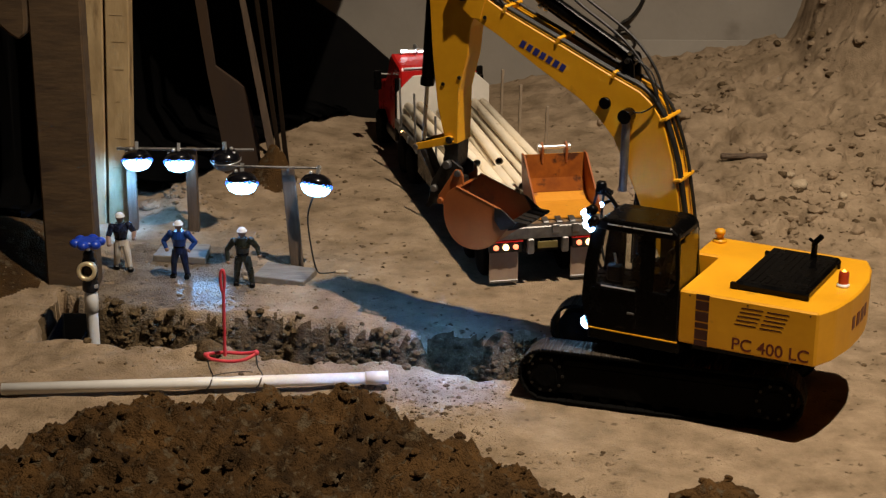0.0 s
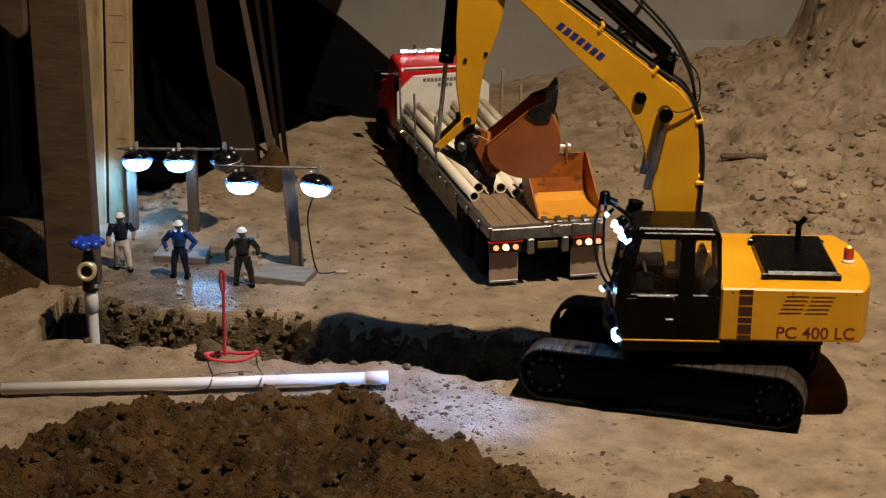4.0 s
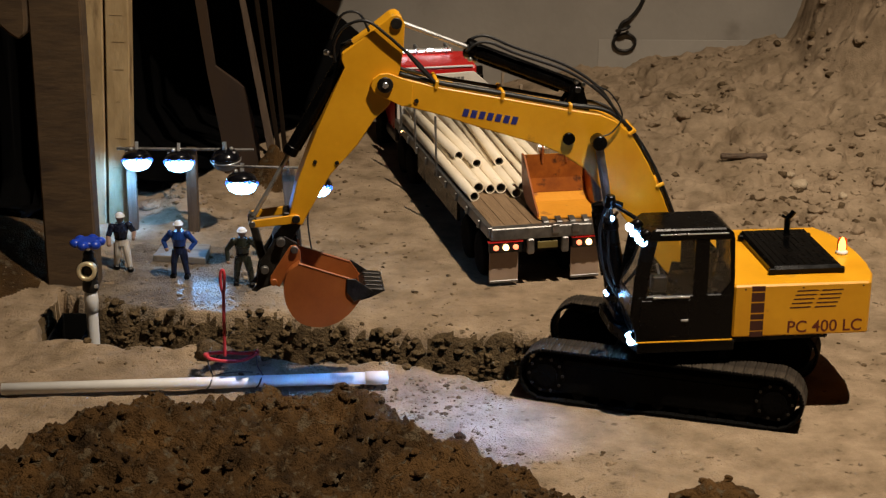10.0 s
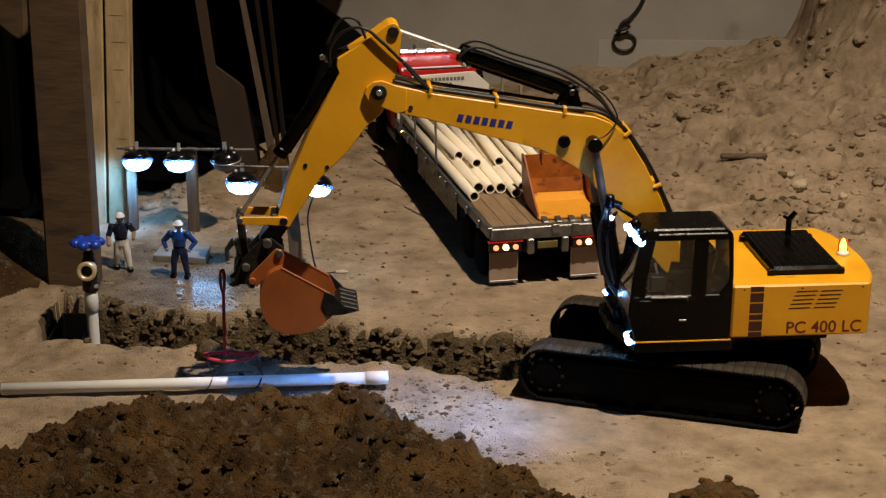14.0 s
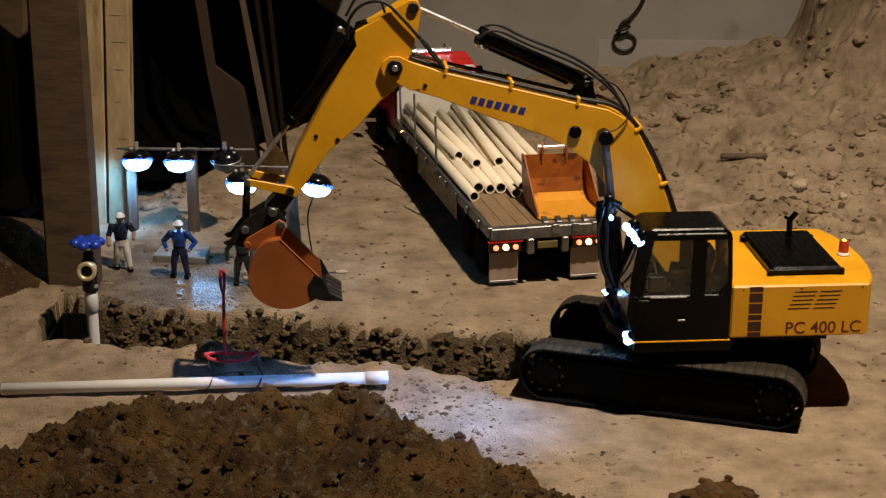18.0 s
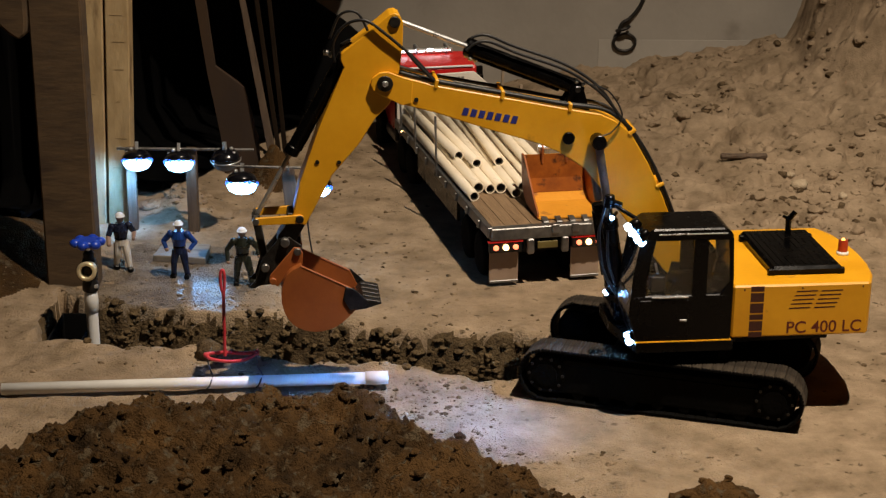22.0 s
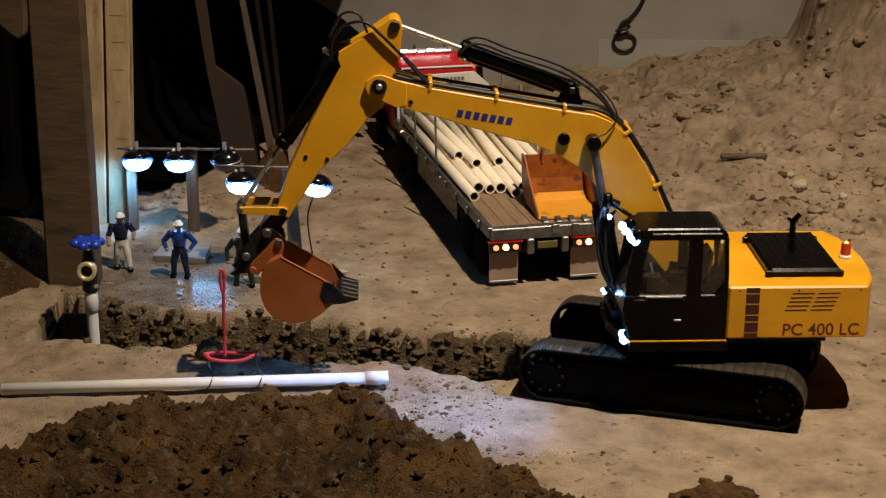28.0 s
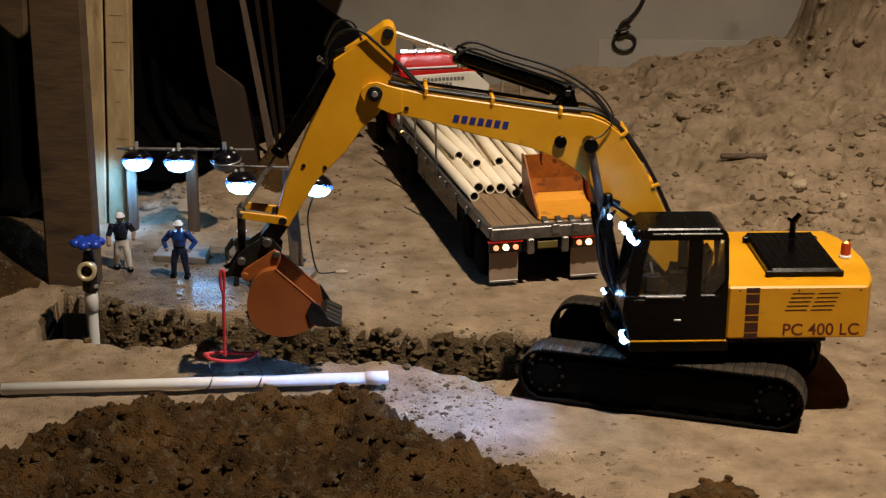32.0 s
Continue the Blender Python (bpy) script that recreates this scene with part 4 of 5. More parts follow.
shell = bowed([(0.021, -0.028), (0.003, -0.037), (-0.0055, -0.058), (-0.005, -0.086), (0.007, -0.110), (0.026, -0.1205), (0.048, -0.1225), (0.073, -0.1135), (0.100, -0.0845)])
W = 0.038
bk = bmesh.new()
ins = [(x + 0.0034 * (0.040 - x) / 0.07, z + 0.0034 * (-0.075 - z) / 0.05) for x, z in shell]
prism(shell + ins[::-1], -W, W, 0, bk)
bucket = part("bucket", bk, RUST, excavator, "worn rust-orange digging bucket with dark teeth")
for s in (-1, 1):
    part("side_plate", prism([(0.0895, -0.0615), (0.101, -0.084)] + shell[::-1], s * W - 0.0016, s * W + 0.0016, 0.0004), RUST, bucket)
    part("side_rim", prism([(0.020, -0.0270), (0.0895, -0.0608), (0.0890, -0.0624), (0.0195, -0.0286)], s * W - 0.0022, s * W + 0.0022, 0.0006), RUST, bucket)
    part("side_cutter", prism([(0.0800, -0.0575), (0.0915, -0.0605), (0.112, -0.0800), (0.104, -0.0870), (0.086, -0.0905), (0.077, -0.076)], s * (W + 0.0022) - 0.0013, s * (W + 0.0022) + 0.0013, 0.0005), IRON, bucket, "dark bolted side cutter")
    part("ear", prism([(-0.010, -0.062), (-0.022, -0.055), (-0.020, -0.046), (0.012, -0.007), (0.020, -0.008), (0.024, -0.016), (0.023, -0.032), (0.006, -0.040)], s * 0.022 - 0.002, s * 0.022 + 0.002, 0.0006), RUST, bucket)
    part("pin_cap", rod((0.0165, s * 0.022, -0.0125), (0.0165, s * 0.0275, -0.0125), 0.0052, seg=14, bev=0.0008), STEEL, bucket)
    part("pin_cap", rod((-0.0165, s * 0.022, -0.0535), (-0.0165, s * 0.028, -0.0535), 0.0048, seg=14, bev=0.0008), RUST, bucket)
    part("coupler_plate", prism([(0.006, 0.006), (0.022, -0.006), (0.021, -0.018), (0.0, -0.030), (-0.012, -0.050), (-0.020, -0.060), (-0.034, -0.062), (-0.041, -0.066), (-0.048, -0.063), (-0.040, -0.056), (-0.036, -0.040), (-0.030, -0.024), (-0.008, 0.004)],
                                 s * 0.0175 - 0.002, s * 0.0175 + 0.002, 0.0007), IRON, bucket, "dark quick coupler")
    part("lug_cap", rod((LUG.x, s * 0.018, LUG.z), (LUG.x, s * 0.026, LUG.z), 0.0055, seg=14, bev=0.0008), STEEL, bucket)
part("coupler_bar", box(-0.03, 0.014, -0.0155, 0.0155, -0.034, -0.022, 0.003), IRON, bucket)
part("cutting_edge", prism([(0.086, -0.0985), (0.106, -0.0800), (0.1045, -0.0775), (0.083, -0.0965)], -W - 0.001, W + 0.001, 0.0004), IRON, bucket)
for k in range(5):
    y = -0.032 + 0.016 * k
    part("tooth", prism([(0.094, -0.0925), (0.104, -0.0760), (0.127, -0.0805), (0.129, -0.0835), (0.108, -0.0905)], y - 0.0052, y + 0.0052, 0.0008), IRON, bucket, "dark steel tooth")
for k in range(2):
    part("wear_strip", prism([(0.000, -0.098), (0.009, -0.111), (0.026, -0.1215), (0.048, -0.1235), (0.048, -0.1205), (0.026, -0.1185), (0.010, -0.108), (0.003, -0.096)], -0.028 + 0.046 * k, -0.018 + 0.046 * k), RUST, bucket)

# linkage bars and cylinders, each along +x from its pin
bars = []
for s in (-1, 1):
    o = part("tipping_bar", prism([(-0.005, -0.004), (0.0, -0.006), (BAR_A, -0.0048), (BAR_A + 0.004, 0), (BAR_A, 0.0048), (0, 0.006), (-0.005, 0.004)], -0.0022, 0.0022, 0.0006), YELLOW, excavator, "yellow tipping link")
    bars.append((o, s * 0.0225))
push = part("push_link", prism([(-0.005, -0.005), (BAR_B + 0.004, -0.005), (BAR_B + 0.004, 0.005), (-0.005, 0.005)], -0.0105, 0.0105, 0.0015), IRON, excavator, "dark push link")
part("knee_pin", rod((0, -0.0265, 0), (0, 0.0265, 0), 0.0045, seg=14, bev=0.0006), STEEL, push)


def cylinder(length, r, rod_length, rod_r, body=BLACK, polish=CHROME):
    b = rod((0.0, 0, 0), (length, 0, 0), r, seg=20, bev=0.0006)
    rod((length - 0.012, 0, 0), (length, 0, 0), r * 1.18, seg=20, bm=b, bev=0.0008)
    rod((0, -r * 1.1, 0), (0, r * 1.1, 0), r * 0.95, seg=16, bm=b)
    rod((0.02, 0, r * 1.1), (length - 0.01, 0, r * 1.1), r * 0.22, seg=8, bm=b)
    barrel = part("cylinder_barrel", b, body, excavator, "black hydraulic cylinder barrel")
    c = rod((0.0, 0, 0), (rod_length, 0, 0), rod_r, seg=16)
    ram = part("cylinder_rod", c, polish, excavator, "polished cylinder rod")
    part("rod_eye", rod((0, -rod_r * 1.7, 0), (0, rod_r * 1.7, 0), rod_r * 1.7, seg=16, bev=0.0006), BLACK, ram, "black rod eye")
    return barrel, ram


lift = [(*cylinder(0.125, 0.0092, 0.105, 0.0058, polish=STEEL), s * 0.0375) for s in (-1, 1)]
crowd = cylinder(0.158, 0.0105, 0.150, 0.0034)
for y, x in ((-0.007, 0.148), (0.006, 0.152), (-0.002, 0.140)):
    part("fitting", ball((x, y, 0.0125), 0.0036, sub=2), CHROME, crowd[0], "chrome hose fitting", True)
for x, z in ((-0.1615, 0.2535), (-0.152, 0.250)):
    part("fitting", ball((x, -0.010, z), 0.0034, sub=2), CHROME, boom, "chrome hose fitting", True)
HOSE_A, HOSE_B = Vector((-0.352, 0, 0.252)), Vector((0.031, 0, 0.0395))  # on the boom, on the arm
link_hose = [part("hose", tube([(0, 0, 0), (0.018, 0, -0.001), (0.036, 0, -0.001), (0.054, 0, 0)], 0.0021), RUBBER, excavator, "black hydraulic hose") for k in (0, 1)]
dig = cylinder(0.155, 0.0088, 0.125, 0.0030)


def motions():
    times = [k * 0.25 for k in range(129)]
    rows = {}

    def add(ob, t, m):
        rows.setdefault(ob, []).append((t, m))
    for t in times:
        h, b, a, k = chain(t)
        for ob, m in ((house, h), (boom, b), (arm, a), (bucket, k)):
            add(ob, t, m)
        up = tilt(glide(RAISE, t))
        pin = FOOT + up @ BOOM_LIFT
        for barrel, ram, y in lift:
            add(barrel, t, aimed(h, LIFT_BASE, pin, FOOT.y + y))
            add(ram, t, aimed(h, pin, LIFT_BASE, FOOT.y + y))
        top = ARM_PIN + tilt(glide(REACH, t)) @ ARM_TOP
        add(crowd[0], t, aimed(b, ARM_CYL, top))
        add(crowd[1], t, aimed(b, top, ARM_CYL))
        end = ARM_PIN + tilt(glide(REACH, t)) @ HOSE_B
        add(link_hose[0], t, aimed(b, HOSE_A, end, -0.0215))
        add(link_hose[1], t, aimed(b, end, HOSE_A, -0.0245))
        joint, lug = knee(t)
        add(dig[0], t, aimed(a, DIG_CYL, joint))
        add(dig[1], t, aimed(a, joint, DIG_CYL))
        add(push, t, aimed(a, joint, lug))
        for ob, y in bars:
            add(ob, t, aimed(a, LINK_PIN, joint, y))
    # added red shade imitates flashing: turns round the bulb, open side front each flash
    turn = [(t, 180.0 if t in FLASHES else 0.0) for t in range(33)]
    spins = [(turn[0][0], turn[0][1])]
    for (t0, a0), (t1, a1) in zip(turn, turn[1:]):
        spins += [(t0 + 0.35, a0)] + [(t0 + 0.35 + 0.1 * k, a0 + (a1 - a0) * k / 3) for k in (1, 2)] + [(t0 + 0.65, a1), (t1, a1)]
    for t, a in spins:
        add(shade, t, Matrix.Translation((0, 0, 0.0042)) @ Matrix.Rotation(radians(a), 4, "Z"))
    for ob, r in rows.items():
        walk(ob, r)

# ---- flatbed lorry ----
LORRY = pose(-0.1535, 0.414, 0, 0, 0, 13.4)
DECK_Z, HALF_W, LONG = 0.1028, 0.095, 0.734
lorry = thing("flatbed_lorry", "toy lorry with red cab and wooden flatbed trailer", "lorry", LORRY)
deck_bm = box(-HALF_W, HALF_W, 0, LONG, DECK_Z - 0.014, DECK_Z - 0.004)
part("deck_frame", deck_bm, IRON, lorry)
for s in (-1, 1):
    rail = part("side_rail", box(s * HALF_W - 0.0045, s * HALF_W + 0.0045, 0, LONG, DECK_Z - 0.016, DECK_Z + 0.0012, 0.001), STEEL, lorry, "grey steel side rail")
    for k in range(9):
        part("stake_pocket", box(s * (HALF_W + 0.0065) - 0.002, s * (HALF_W + 0.0065) + 0.002, 0.05 + 0.078 * k, 0.058 + 0.078 * k, DECK_Z - 0.014, DECK_Z - 0.001, 0.0006), STEEL, rail)
    part("marker_lamp", ball((s * (HALF_W + 0.006), 0.66, DECK_Z - 0.006), 0.0022, sub=1), TAIL_W, rail)
    part("marker_lamp", ball((s * (HALF_W + 0.006), 0.33, DECK_Z - 0.006), 0.0018, sub=1), HAT, rail)
for k in range(8):
    w = (2 * HALF_W - 0.010) / 8
    x = -HALF_W + 0.005 + k * w
    part("deck_plank", box(x + 0.0004, x + w - 0.0004, 0.012, LONG - 0.004, DECK_Z - 0.004, DECK_Z + random.uniform(-0.0003, 0.0003), 0.0004), DECK, lorry, "brown wooden deck plank")
part("rear_beam", box(-HALF_W, HALF_W, -0.006, 0.012, DECK_Z - 0.020, DECK_Z + 0.0005, 0.0015), STEEL, lorry, "grey metal rear beam")
for s in (-1, 1):
    panel = part("tail_lamp_panel", box(s * 0.070 - 0.027, s * 0.070 + 0.027, -0.004, 0.004, 0.062, 0.0795, 0.001), IRON, lorry)
    for k, dx in enumerate((-0.0165, 0, 0.0165)):
        mid = k == 1
        part("tail_lamp", rod((s * 0.070 + dx, -0.0072, 0.0712), (s * 0.070 + dx, -0.003, 0.0712), 0.0052 if mid else 0.0044, seg=14, bev=0.0006), TAIL_W if mid else TAIL_R, panel, "lit tail lamp")
    part("lamp_trim", box(s * 0.070 - 0.029, s * 0.070 + 0.029, -0.0055, 0.003, 0.0795, 0.0815), RED, panel)
    flap = part("mud_flap", box(s * 0.069 - 0.0245, s * 0.069 + 0.0245, 0.010, 0.0125, 0.008, 0.062, 0.001), FLAP, lorry, "dull tan mud flap")
    part("flap_weight", box(s * 0.069 - 0.0245, s * 0.069 + 0.0245, 0.008, 0.0140, 0.006, 0.0105, 0.0008), STEEL, flap)
    part("hinge_bracket", box(s * 0.029 - 0.006, s * 0.029 + 0.006, -0.010, 0.004, 0.058, 0.084, 0.002), STEEL, lorry, "grey hinge bracket")
part("number_plate", box(-0.017, 0.017, -0.0065, -0.003, 0.066, 0.0775, 0.0006), PLATE, lorry, "dull yellow plate")
for k in range(3):
    part("rear_hook", box(0.006 + 0.034 * k, 0.018 + 0.034 * k, -0.009, -0.002, DECK_Z - 0.012, DECK_Z + 0.003, 0.001), STEEL, lorry)
for s in (-1, 1):
    part("chassis_beam", box(s * 0.032 - 0.005, s * 0.032 + 0.005, 0.01, LONG - 0.02, 0.058, DECK_Z - 0.014), IRON, lorry)
tyre_bm = lathe([(0.021, -0.011), (0.034, -0.0115), (0.0378, -0.008), (0.0378, 0.008), (0.034, 0.0115), (0.021, 0.011)], 28)
wheel0 = part("tyre", tyre_bm, TYRE, lorry, "black rubber tyre")
rim0 = part("rim", lathe([(0.0205, -0.0085), (0.0205, 0.0085), (0.012, 0.006), (0.010, 0.009), (0.004, 0.0095)], 20), IRON, wheel0)
axles = (0.075, 0.165, 0.62, 0.70, 0.93)
wheel0.matrix_basis = Matrix.Translation((-0.082, axles[0], 0.038)) @ Matrix.Rotation(math.pi / 2, 4, "Y")
for y in axles:
    part("axle", rod((-0.07, y, 0.038), (0.07, y, 0.038), 0.005, seg=10), IRON, lorry)
    for x in (-0.082, -0.056, 0.056, 0.082):
        if (x, y) != (-0.082, axles[0]):
            m = Matrix.Translation((x, y, 0.038)) @ Matrix.Rotation(math.pi / 2, 4, "Y")
            w = share(wheel0, m, lorry)
            share(rim0, Matrix.Identity(4), w)
for s in (-1, 1):
    part("side_skirt", box(s * 0.088 - 0.003, s * 0.088 + 0.003, 0.24, 0.56, 0.04, DECK_Z - 0.014, 0.002), BLACK, lorry)
head = [(-HALF_W, DECK_Z), (-HALF_W, 0.157), (-0.062, 0.190), (0.064, 0.194), (HALF_W, 0.166), (HALF_W, DECK_Z)]
board = part("headboard", prism(head, LONG - 0.004, LONG + 0.003, 0.001), WHITE, lorry, "cream headboard with small grey lettering bars")
for x0, x1, z in ((-0.042, 0.044, 0.1815), (-0.012, 0.019, 0.1705)):
    n = int((x1 - x0) / 0.0075)
    for k in range(n):
        a = x0 + (x1 - x0) * k / n
        part("lettering_bar", box(a, a + 0.0058, LONG - 0.0052, LONG - 0.0035, z - 0.0034, z + 0.0034), GREY_TXT, board)
stake0 = pole0 = None
for y in (0.355, 0.53, 0.662):
    m = Matrix.Translation((-HALF_W - 0.0062, y, DECK_Z - 0.012)) @ Matrix.Rotation(radians(-1.5), 4, "Y")
    if stake0 is None:
        stake0 = part("stake", box(-0.0016, 0.0016, -0.0026, 0.0026, 0, 0.112, 0.0005), STEEL, lorry, "thin grey upright stake")
        stake0.matrix_basis = m
    else:
        share(stake0, m, lorry)
    m = Matrix.Translation((HALF_W + 0.0066, y, DECK_Z - 0.012)) @ Matrix.Rotation(radians(1.0), 4, "Y")
    if pole0 is None:
        pole0 = part("stake", box(-0.0025, 0.0025, -0.0030, 0.0030, 0, 0.120, 0.0007), BATTEN, lorry, "pale brown wooden upright stake")
        pole0.matrix_basis = m
    else:
        share(pole0, m, lorry)
cab_red = [(0.775, 0.055), (0.775, 0.195), (0.783, 0.199), (0.862, 0.2095), (0.875, 0.202), (0.915, 0.145), (0.99, 0.128), (1.0, 0.118), (1.0, 0.05)]
cb = prism(cab_red, -0.080, 0.080, 0.004)
for v in cb.verts:
    v.co = (v.co.y, v.co.x, v.co.z)
cab2 = part("lorry_cab", cb, RED, lorry, "glossy red lorry cab")
part("roof_stripe", box(-0.072, 0.072, 0.7720, 0.7770, 0.1945, 0.1980, 0.0008), HAT, cab2, "white roof stripe")
part("rear_cab_window", box(-0.05, 0.05, 0.7735, 0.7765, 0.140, 0.172, 0.001), BLACK, cab2)
bar = part("roof_light_bar", box(-0.062, 0.048, 0.848, 0.860, 0.2085, 0.2190, 0.002), CHROME, cab2, "chrome roof light bar")
for k in range(6):
    part("bar_lamp", box(-0.0625 + 0.018 * k, -0.0475 + 0.018 * k, 0.8462, 0.850, 0.2128 + 0.0008 * (k % 2), 0.2186 - 0.0016 * (k % 3), 0.0012), BAR, bar)
for x in (-0.030, 0.034):
    h = rod((x, 0.83, 0.2235), (x, 0.862, 0.2235), 0.0026, 0.0045, seg=10)
    rod((x, 0.845, 0.2), (x, 0.845, 0.2235), 0.0012, seg=6, bm=h)
    part("air_horn", h, CHROME, cab2)
for s in (-1, 1):
    part("exhaust_stack", rod((s * 0.087, 0.768, 0.05), (s * 0.087, 0.768, 0.178), 0.005, seg=12), BLACK, cab2)
    part("mirror", box(s * 0.108 - 0.008, s * 0.108 + 0.008, 0.862, 0.868, 0.135, 0.175, 0.002), BLACK, cab2)
    part("mirror_arm", rod((s * 0.080, 0.868, 0.165), (s * 0.108, 0.866, 0.168), 0.0016, seg=8), CHROME, cab2)
    part("fuel_tank", rod((s * 0.066, 0.80, 0.045), (s * 0.066, 0.90, 0.045), 0.019, seg=18, bev=0.003), STEEL, cab2)

# pipes loaded on the deck: near end x, y; far end x, y; layer
PIPES = [(-0.0835, 0.150, -0.086, 0.700, 0), (-0.0645, 0.196, -0.060, 0.715, 0), (-0.0455, 0.188, -0.036, 0.720, 0), (-0.0270, 0.187, -0.008, 0.722, 0), (-0.0085, 0.156, 0.014, 0.718, 0),
         (0.0120, 0.190, 0.036, 0.724, 0), (0.0360, 0.200, 0.057, 0.720, 0), (0.0580, 0.190, 0.072, 0.722, 0), (0.0800, 0.230, 0.087, 0.724, 0), (-0.0610, 0.352, -0.074, 0.724, 1), (-0.0420, 0.296, -0.049, 0.726, 1),
         (0.0000, 0.300, 0.0240, 0.727, 1), (0.0470, 0.250, 0.0640, 0.727, 1), (0.0690, 0.300, 0.0800, 0.727, 1)]
for nx, ny, fx, fy, lay in PIPES:
    r = 0.0098 if (lay == 0 and nx in (-0.0645, -0.0270)) else 0.0088
    za = DECK_Z + 0.0006 + r + lay * 0.0158
    p, q = Vector((nx, ny, za)), Vector((fx, fy, za + (0.002 if lay else 0)))
    d = q - p
    ob = part("plastic_pipe", pipe_mesh(d.length, r, 0.0019), [PIPE, PIPE_IN])
    ob.matrix_basis = LORRY @ Matrix.Translation(p) @ d.to_track_quat("Z", "Y").to_matrix().to_4x4()
    tagged(ob, "cream plastic pipe lying on the flatbed" if lay == 0 else "cream plastic pipe stacked on other pipes", "pipe", "pipes on the flatbed")

# loose bucket on the deck
spare = thing("spare_bucket", "worn orange excavator bucket resting on the flatbed", "bucket", LORRY @ pose(0.047, 0.022, DECK_Z + 0.002, 0, 0, -3))
bw = 0.054
prof = [(0.0, 0.0), (0.085, 0.002), (0.108, 0.012), (0.122, 0.034), (0.128, 0.075)]
path_in = [(y + dy, z + dz) for (y, z), (dy, dz) in zip(prof, ((0, 0.0025), (-0.001, 0.0028), (-0.002, 0.002), (-0.0028, 0.001), (-0.003, 0)))]
sb = prism(prof + path_in[::-1], -bw, bw)
for v in sb.verts:
    v.co = (v.co.y, v.co.x, v.co.z)
part("shell", sb, ORANGE, spare, "orange shell with rusty inner face")
inner = prism([(path_in[k][0] - 0.0008, path_in[k][1] + 0.0006) for k in (2, 3, 4)] + [(path_in[k][0] - 0.0002, path_in[k][1]) for k in (4, 3, 2)], -bw + 0.002, bw - 0.002)
for v in inner.verts:
    v.co = (v.co.y, v.co.x, v.co.z)
part("back_plate", inner, RUSTY, spare, "rust-brown back plate")
for s in (-1, 1):
    sp = prism([(0.004, 0.0), (0.085, 0.002), (0.108, 0.012), (0.122, 0.034), (0.128, 0.078), (0.112, 0.078), (0.040, 0.028), (0.006, 0.010)], s * bw - 0.0016, s * bw + 0.0016, 0.0005)
    for v in sp.verts:
        v.co = (v.co.y, v.co.x, v.co.z)
    part("side_plate", sp, RUST, spare)
    er = prism([(0.120, 0.060), (0.136, 0.066), (0.136, 0.092), (0.126, 0.096), (0.116, 0.088)], s * 0.021 - 0.0018, s * 0.021 + 0.0018, 0.0006)
    for v in er.verts:
        v.co = (v.co.y, v.co.x, v.co.z)
    part("ear", er, RUST, spare)
    part("pin_cap", rod((s * 0.022, 0.126, 0.087), (s * 0.028, 0.126, 0.087), 0.0062, seg=14, bev=0.0008), CHROME, spare)
part("pin", rod((-0.021, 0.126, 0.087), (0.021, 0.126, 0.087), 0.0034, seg=12), CHROME, spare, "chrome bucket pin")
for k in range(5):
    x = -0.045 + 0.0225 * k
    tb = prism([(-0.016, -0.001), (-0.014, 0.002), (0.004, 0.0045), (0.006, -0.001)], x - 0.005, x + 0.005, 0.0006)
    for v in tb.verts:
        v.co = (v.co.y, v.co.x, v.co.z)
    part("tooth", tb, STEEL, spare)

# ---- work lamps on their stands ----
def work_lamp(at, aim, lit, name="floodlight"):
    m = Matrix.Translation(at) @ Vector(aim).to_track_quat("-Z", "Y").to_matrix().to_4x4()
    th = thing(name, "round black and chrome floodlight, glowing cool white" if lit else "round black and chrome floodlight, switched off", "lamp", m, "floodlights over the dig")
    r = 0.0275
    hood = [(0.003, r * 0.66), (r * 0.45, r * 0.61), (r * 0.74, r * 0.46), (r * 0.93, r * 0.20), (r * 0.97, -0.002), (r * 0.91, -0.002), (r * 0.86, r * 0.16), (r * 0.4, r * 0.5)]
    part("hood", lathe(hood, 24), GLOSS, th, "glossy black hood", True)
    if lit:
        # Beads at the lens edge, their blue glow doubling as the halo.
        beads = bmesh.new()
        for k in range(20):
            a = 2 * math.pi * k / 20
            ball((r * 0.91 * math.cos(a), r * 0.91 * math.sin(a), -0.0018), 0.0013 + 0.0020 * random.random(), 1.3, beads, 1)
        part("led_halo_ring", beads, RIM, th, "ring of bluish leds that also stands in for the lens halo", True)
    else:
        part("bezel", lathe([(r * 0.91, -0.003), (r * 0.99, -0.0025), (r * 0.99, -0.001), (r * 0.95, -0.0005)], 24), CHROME, th, "chrome bezel")
    part("lens", lathe([(r * 0.94, 0.0), (r * 0.88, -0.0080), (r * 0.70, -0.0150), (r * 0.38, -0.0192), (r * 0.05, -0.0205)], 24), LED_LAMP if lit else GREY_TXT, th, "bright cool white lens" if lit else "dark lens")
    part("bracket", box(-0.003, 0.003, -0.003, 0.003, r * 0.60, r * 1.15, 0.0006), CHROME, th)
    for k in (-1, 1):
        part("thumb_nut", ball((0.013 + k * 0.004, 0.004 - k * 0.003, r * (0.56 - 0.1 * k)), 0.0034, sub=2), CHROME, th, smooth=True)
    return th


